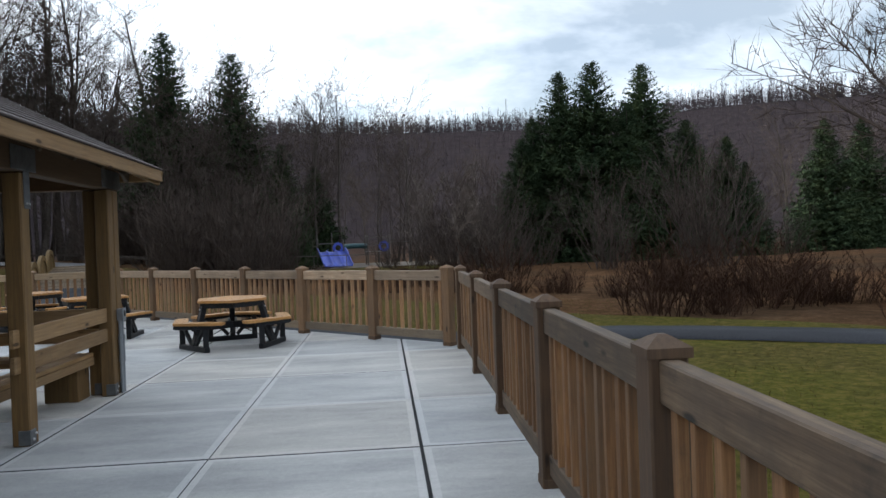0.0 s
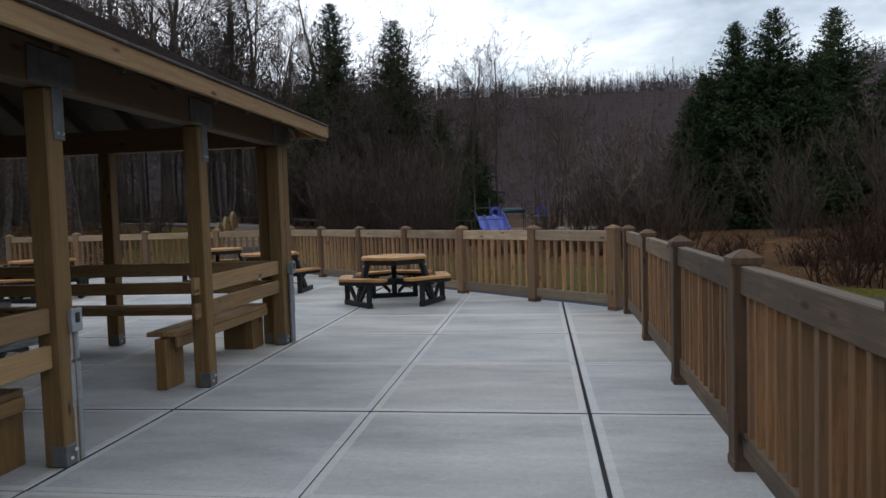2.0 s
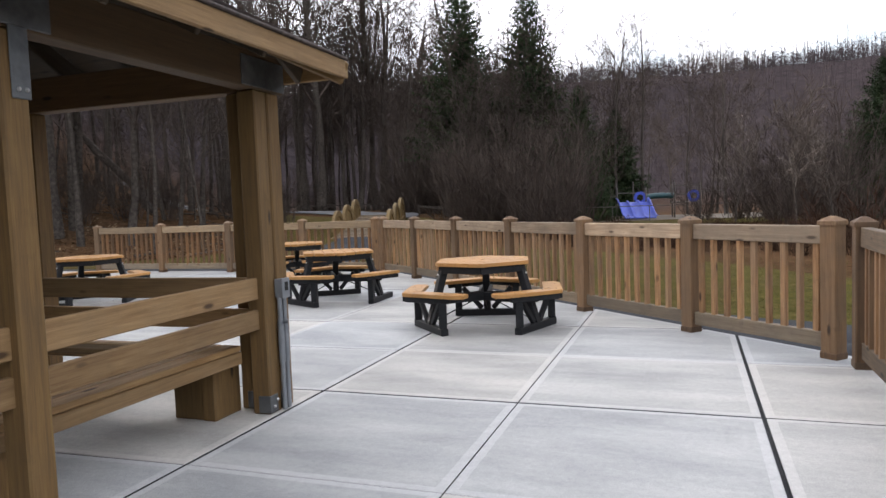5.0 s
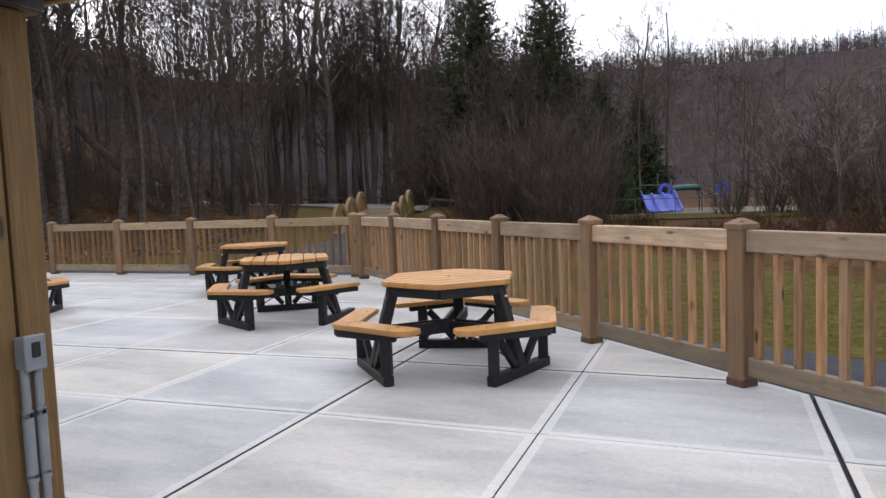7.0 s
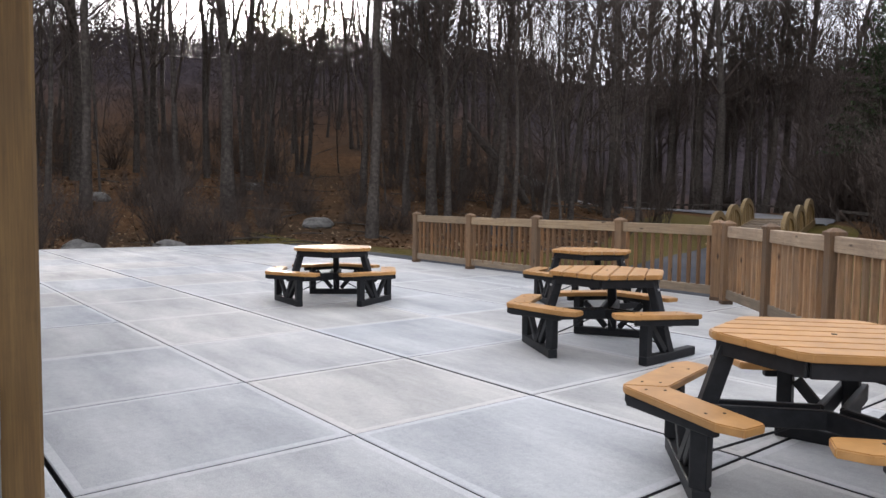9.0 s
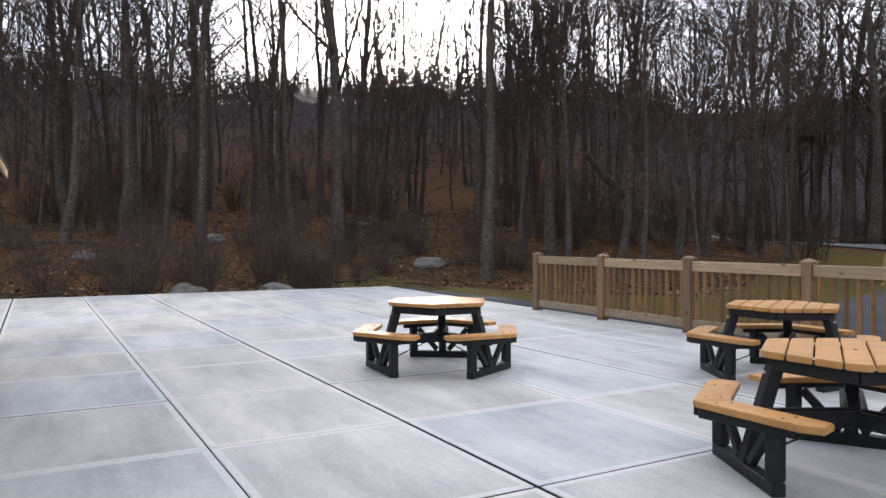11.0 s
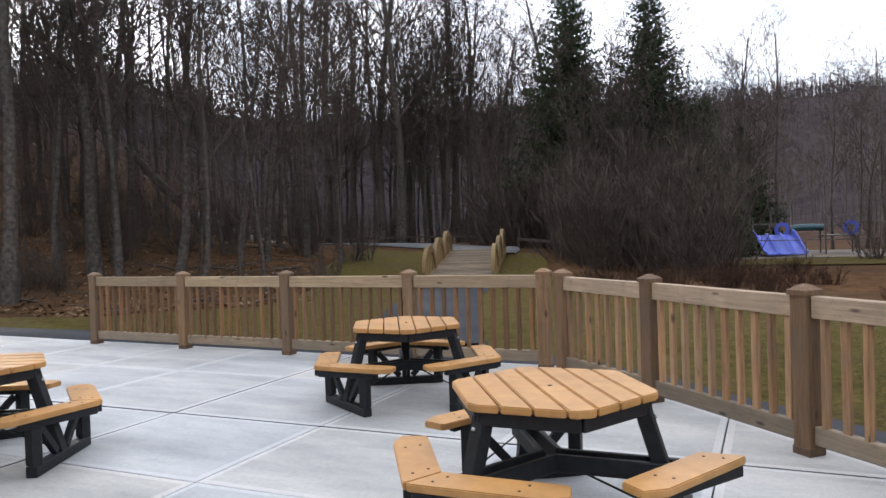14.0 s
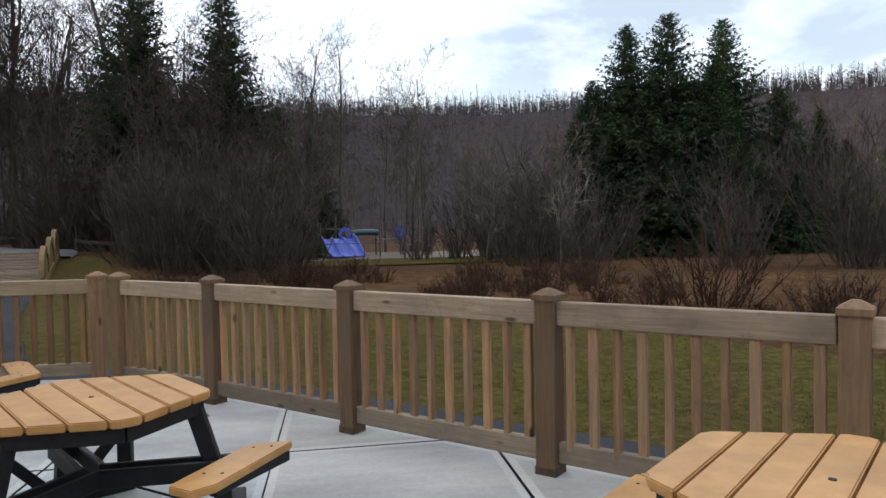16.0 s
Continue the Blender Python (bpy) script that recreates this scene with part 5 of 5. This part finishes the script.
for k, x, y, s in ((0, -13.6, 46.2, 0.97), (0, -9.55, 47.6, 0.95), (0, -7.4, 53.5, 0.62), (0, -12.2, 52, 0.66), (1, 12.3, 46.6, 0.93), (1, 14.2, 45.6, 0.96), (1, 18.0, 46.7, 0.97), (1, 10.6, 47.4, 0.72), (1, 21.3, 46.0, 0.55), (2, 24.0, 44.5, 0.7), (1, 9.4, 45.4, 0.6), (1, 16.0, 44.0, 0.74), (1, 20.0, 44.4, 0.66), (1, 23.6, 46.2, 0.6), (2, -8.4, 56.5, 1.0), (2, -5.8, 60.5, 0.95), (2, -6.9, 51.8, 0.72), (2, 33, 50, 1.1), (2, 38, 53, 1.15)):
    place_spruce(k, x, y, x * 31, s)
# a wide-limbed tree beside the lawn path, and a broken leaning trunk in the woods
SPREAD = bare_tree_meshes(75, 10.5, 0.2, 1.9, 3, 0.05, low=0.2, reach=1.15, rise=0.15)
place_tree([SPREAD], 0, 14.2, 14.6, 200, 1.0, "bare_tree", "bare spreading tree beside the lawn path", "lawn tree")
more = random.Random(19)
for k in range(20):
    x, y = more.uniform(-15.5, -4.5), more.uniform(43.0, 46.5)
    place_tree(THIN_KINDS if k % 3 else TREE_KINDS, k % 3, x, y, more.uniform(0, 360), more.uniform(0.75, 1.0) if k % 3 else more.uniform(0.32, 0.42), "bare_tree", "small bare tree in the thicket below the spruces", "thicket trees")
for k in range(20):
    x, y = more.uniform(-24, 3), more.uniform(58, 72)
    place_tree(TREE_KINDS, k % 6, x, y, more.uniform(0, 360), more.uniform(0.66, 0.86), "bare_tree", "bare deciduous tree behind the spruces", "bare hillside trees")
for k in range(14):
    x, y = aim(more.uniform(61, 69.5), more.uniform(58, 84))
    place_tree(POLE_KINDS if k % 2 else THIN_KINDS, k % 3, x, y, k * 53, 1.0 if k % 2 else 1.35, "pole_tree", "straight slender bare tree in the woods", "slender woodland trees")
for k, (az, d) in enumerate(((62.8, 44), (63.6, 57), (64.7, 60), (66.7, 52), (67.5, 43), (68.2, 58), (63.2, 66), (66.2, 68), (67.0, 63))):
    x, y = aim(az, d)
    place_tree(POLE_KINDS if k % 2 else THIN_KINDS, k % 3, x, y, k * 67, 0.95 + 0.05 * (k % 3), "pole_tree", "straight slender bare tree in the woods", "slender woodland trees")
place_tree(TREE_KINDS, 2, -29.5, 18.4, 40, 1.05)
place_tree(TREE_KINDS, 0, -31.4, 13.2, 130, 1.0)
PALE_KIND = bare_tree_meshes(83, 4.4, 0.045, 0.62, 3, 0.12, M_PALE, 0.3, 1.1, 0.4)
for x, y, turn, size in ((3.8, 31.7, 20, 1.0), (1.9, 35.0, 140, 0.95), (5.4, 34.5, 250, 0.8)):
    place_tree([PALE_KIND], 0, x, y, turn, size, "small_tree", "small pale bare tree in the brush", "pale small trees")
lg = thing("leaning_trunk", "dark broken trunk leaning among the trees", "dead tree")
lx, ly = -28.1, 33.2
lz = ground_h(lx, ly)
v, f = [], []
tube(v, f, [Vector((lx - 2.0, ly - 1.6, lz + 4.6)), Vector((lx - 1.2, ly - 0.9, lz + 3.2)), Vector((lx, ly, lz + 1.6)), Vector((lx + 0.7, ly + 0.7, lz - 0.1))], [0.13, 0.22, 0.2, 0.24], 7)
part("trunk", mesh_from("trunk", v, f, [M_BARK], smooth=True), None, lg)


def rock(x, y, s, seed):
    bm = bmesh.new()
    bmesh.ops.create_icosphere(bm, subdivisions=3, radius=1)
    for w in bm.verts:
        w.co *= 1 + 0.35 * noise.noise(w.co * 1.3 + Vector((seed, 0, 0)))
        w.co.z *= 0.55
    me = bpy.data.meshes.new("rock")
    bm.to_mesh(me)
    bm.free()
    me.materials.append(M_ROCK)
    ob = new("rock", me)
    ob.matrix_basis = pose(x, y, ground_h(x, y) + 0.1 * s, 0, 0, seed * 50) @ Matrix.Scale(s, 4)
    tagged(ob, "grey boulder half sunk in the leaf litter", "rock", "woodland rocks")


for k, (x, y, s) in enumerate(((-23.2, 14.2, 0.5), (-23.4, 11.6, 0.55), (-27.5, 21.6, 0.65), (-33, 14, 0.5), (-30, 9, 0.4), (-36, 22, 0.6))):
    rock(x, y, s, k)


# ---- far woods on the hills ----
def far_woods():
    r = random.Random(21)
    v, f = [], []
    made = 0
    while made < 21000:
        az = r.uniform(-64, 118)
        west = az > 45
        ridge = r.random() < 0.6
        if ridge:
            d = r.uniform(112, 152) if west else r.uniform(236, 292)
        else:
            d = r.uniform(60, 165) if west else r.uniform(75, 285)
        x, y = -4 - d * math.sin(radians(az)), 14 + d * math.cos(radians(az))
        z = ground_h(x, y)
        h = r.uniform(3, 7) if r.random() < 0.85 else r.uniform(7, 9.5)
        made += 1
        p = Vector((x, y, z - 0.3))
        top = p + Vector((r.uniform(-0.5, 0.5), r.uniform(-0.5, 0.5), h))
        thin = (0.0004 if ridge else 0.00024) * d
        tube(v, f, [p, top], [thin, thin * 0.2], 3)
        for k in range(15):
            u = r.uniform(0.2, 0.97)
            q = p.lerp(top, u)
            fan = r.uniform(0.8, 2.4) * (1.15 - 0.5 * u)
            e = q + Vector((r.uniform(-1, 1), r.uniform(-1, 1), r.uniform(-0.1, 1.1))).normalized() * fan
            w = Vector((r.uniform(-1, 1), r.uniform(-1, 1), 0.3)).normalized() * thin
            b = len(v)
            v.extend([q - w, q + w, e])
            f.append((b, b + 1, b + 2))
    ob = new("far_woods", mesh_from("far_woods", v, f, [M_FAR]))
    tagged(ob, "bare woods covering the far hills, purple haze in their colour", "woods", kind="stuff")


far_woods()


def guard_rail():
    ob = thing("guard_rail", "pale yellow guard rail far off below the hill", "guard rail")
    for k in range(8):
        x0, y0, x1, y1 = 56 + 4 * k, 85 - 1.4 * k, 60 + 4 * k, 83.6 - 1.4 * k
        timber_part("rail", (x0, y0, 3.0), (x1, y1, 3.0), 0.1, 0.34, M_BRIDGE, ob)
        timber_part("post", (x0, y0, ground_h(x0, y0) - 0.2), (x0, y0, 2.85), 0.14, 0.14, M_BARK, ob)


guard_rail()


def radio_mast():
    x, y = -4 + 272 * math.sin(radians(10.9)), 14 + 272 * math.cos(radians(10.9))
    z = ground_h(x, y)
    ob = thing("radio_mast", "thin grey lattice radio mast on the ridge", "mast", pose(x, y, z))
    for k in range(3):
        a = radians(120 * k)
        v, f = [], []
        tube(v, f, [Vector((0.5 * math.cos(a), 0.5 * math.sin(a), 0)), Vector((0.2 * math.cos(a), 0.2 * math.sin(a), 17))], [0.06, 0.04], 4)
        part("leg", mesh_from("leg", v, f, [M_GREY]), None, ob)
    v, f = [], []
    for k in range(11):
        z0, a = k * 1.5, radians(120 * k)
        tube(v, f, [Vector((0.4 * math.cos(a), 0.4 * math.sin(a), z0)), Vector((0.4 * math.cos(a + 2.09), 0.4 * math.sin(a + 2.09), z0 + 1.5))], [0.05, 0.05], 3)
    part("bracing", mesh_from("bracing", v, f, [M_GREY]), None, ob)


radio_mast()


def lawn_blades():
    r = random.Random(31)
    v, f = [], []
    for _ in range(16000):
        u = r.random()
        if u < 0.6:
            k = r.random()
            x, y = 2.6 - 8.4 * k, 11.6 + 7.6 * k
            off = 0.9 + 6.5 * r.random() ** 1.5
            x, y = x + off * 0.69, y + off * 0.72
        else:
            x, y = r.uniform(2.4, 11), r.uniform(4, 16)
            if abs(y - (14.1 - 0.5 * x)) < 1.1 or y > 18.6 - 0.8 * x:
                continue
        z = ground_h(x, y) + 0.045
        a = r.uniform(0, 6.283)
        s = Vector((math.cos(a), math.sin(a), 0)) * 0.006
        p = Vector((x, y, z))
        b = len(v)
        v.extend([p - s, p + s, p + Vector((r.uniform(-0.04, 0.04), r.uniform(-0.04, 0.04), r.uniform(0.02, 0.05)))])
        f.append((b, b + 1, b + 2))
    ob = new("grass", mesh_from("grass", v, f, [M_BLADE]))
    tagged(ob, "short winter grass blades on the lawn", "grass", kind="stuff")


lawn_blades()
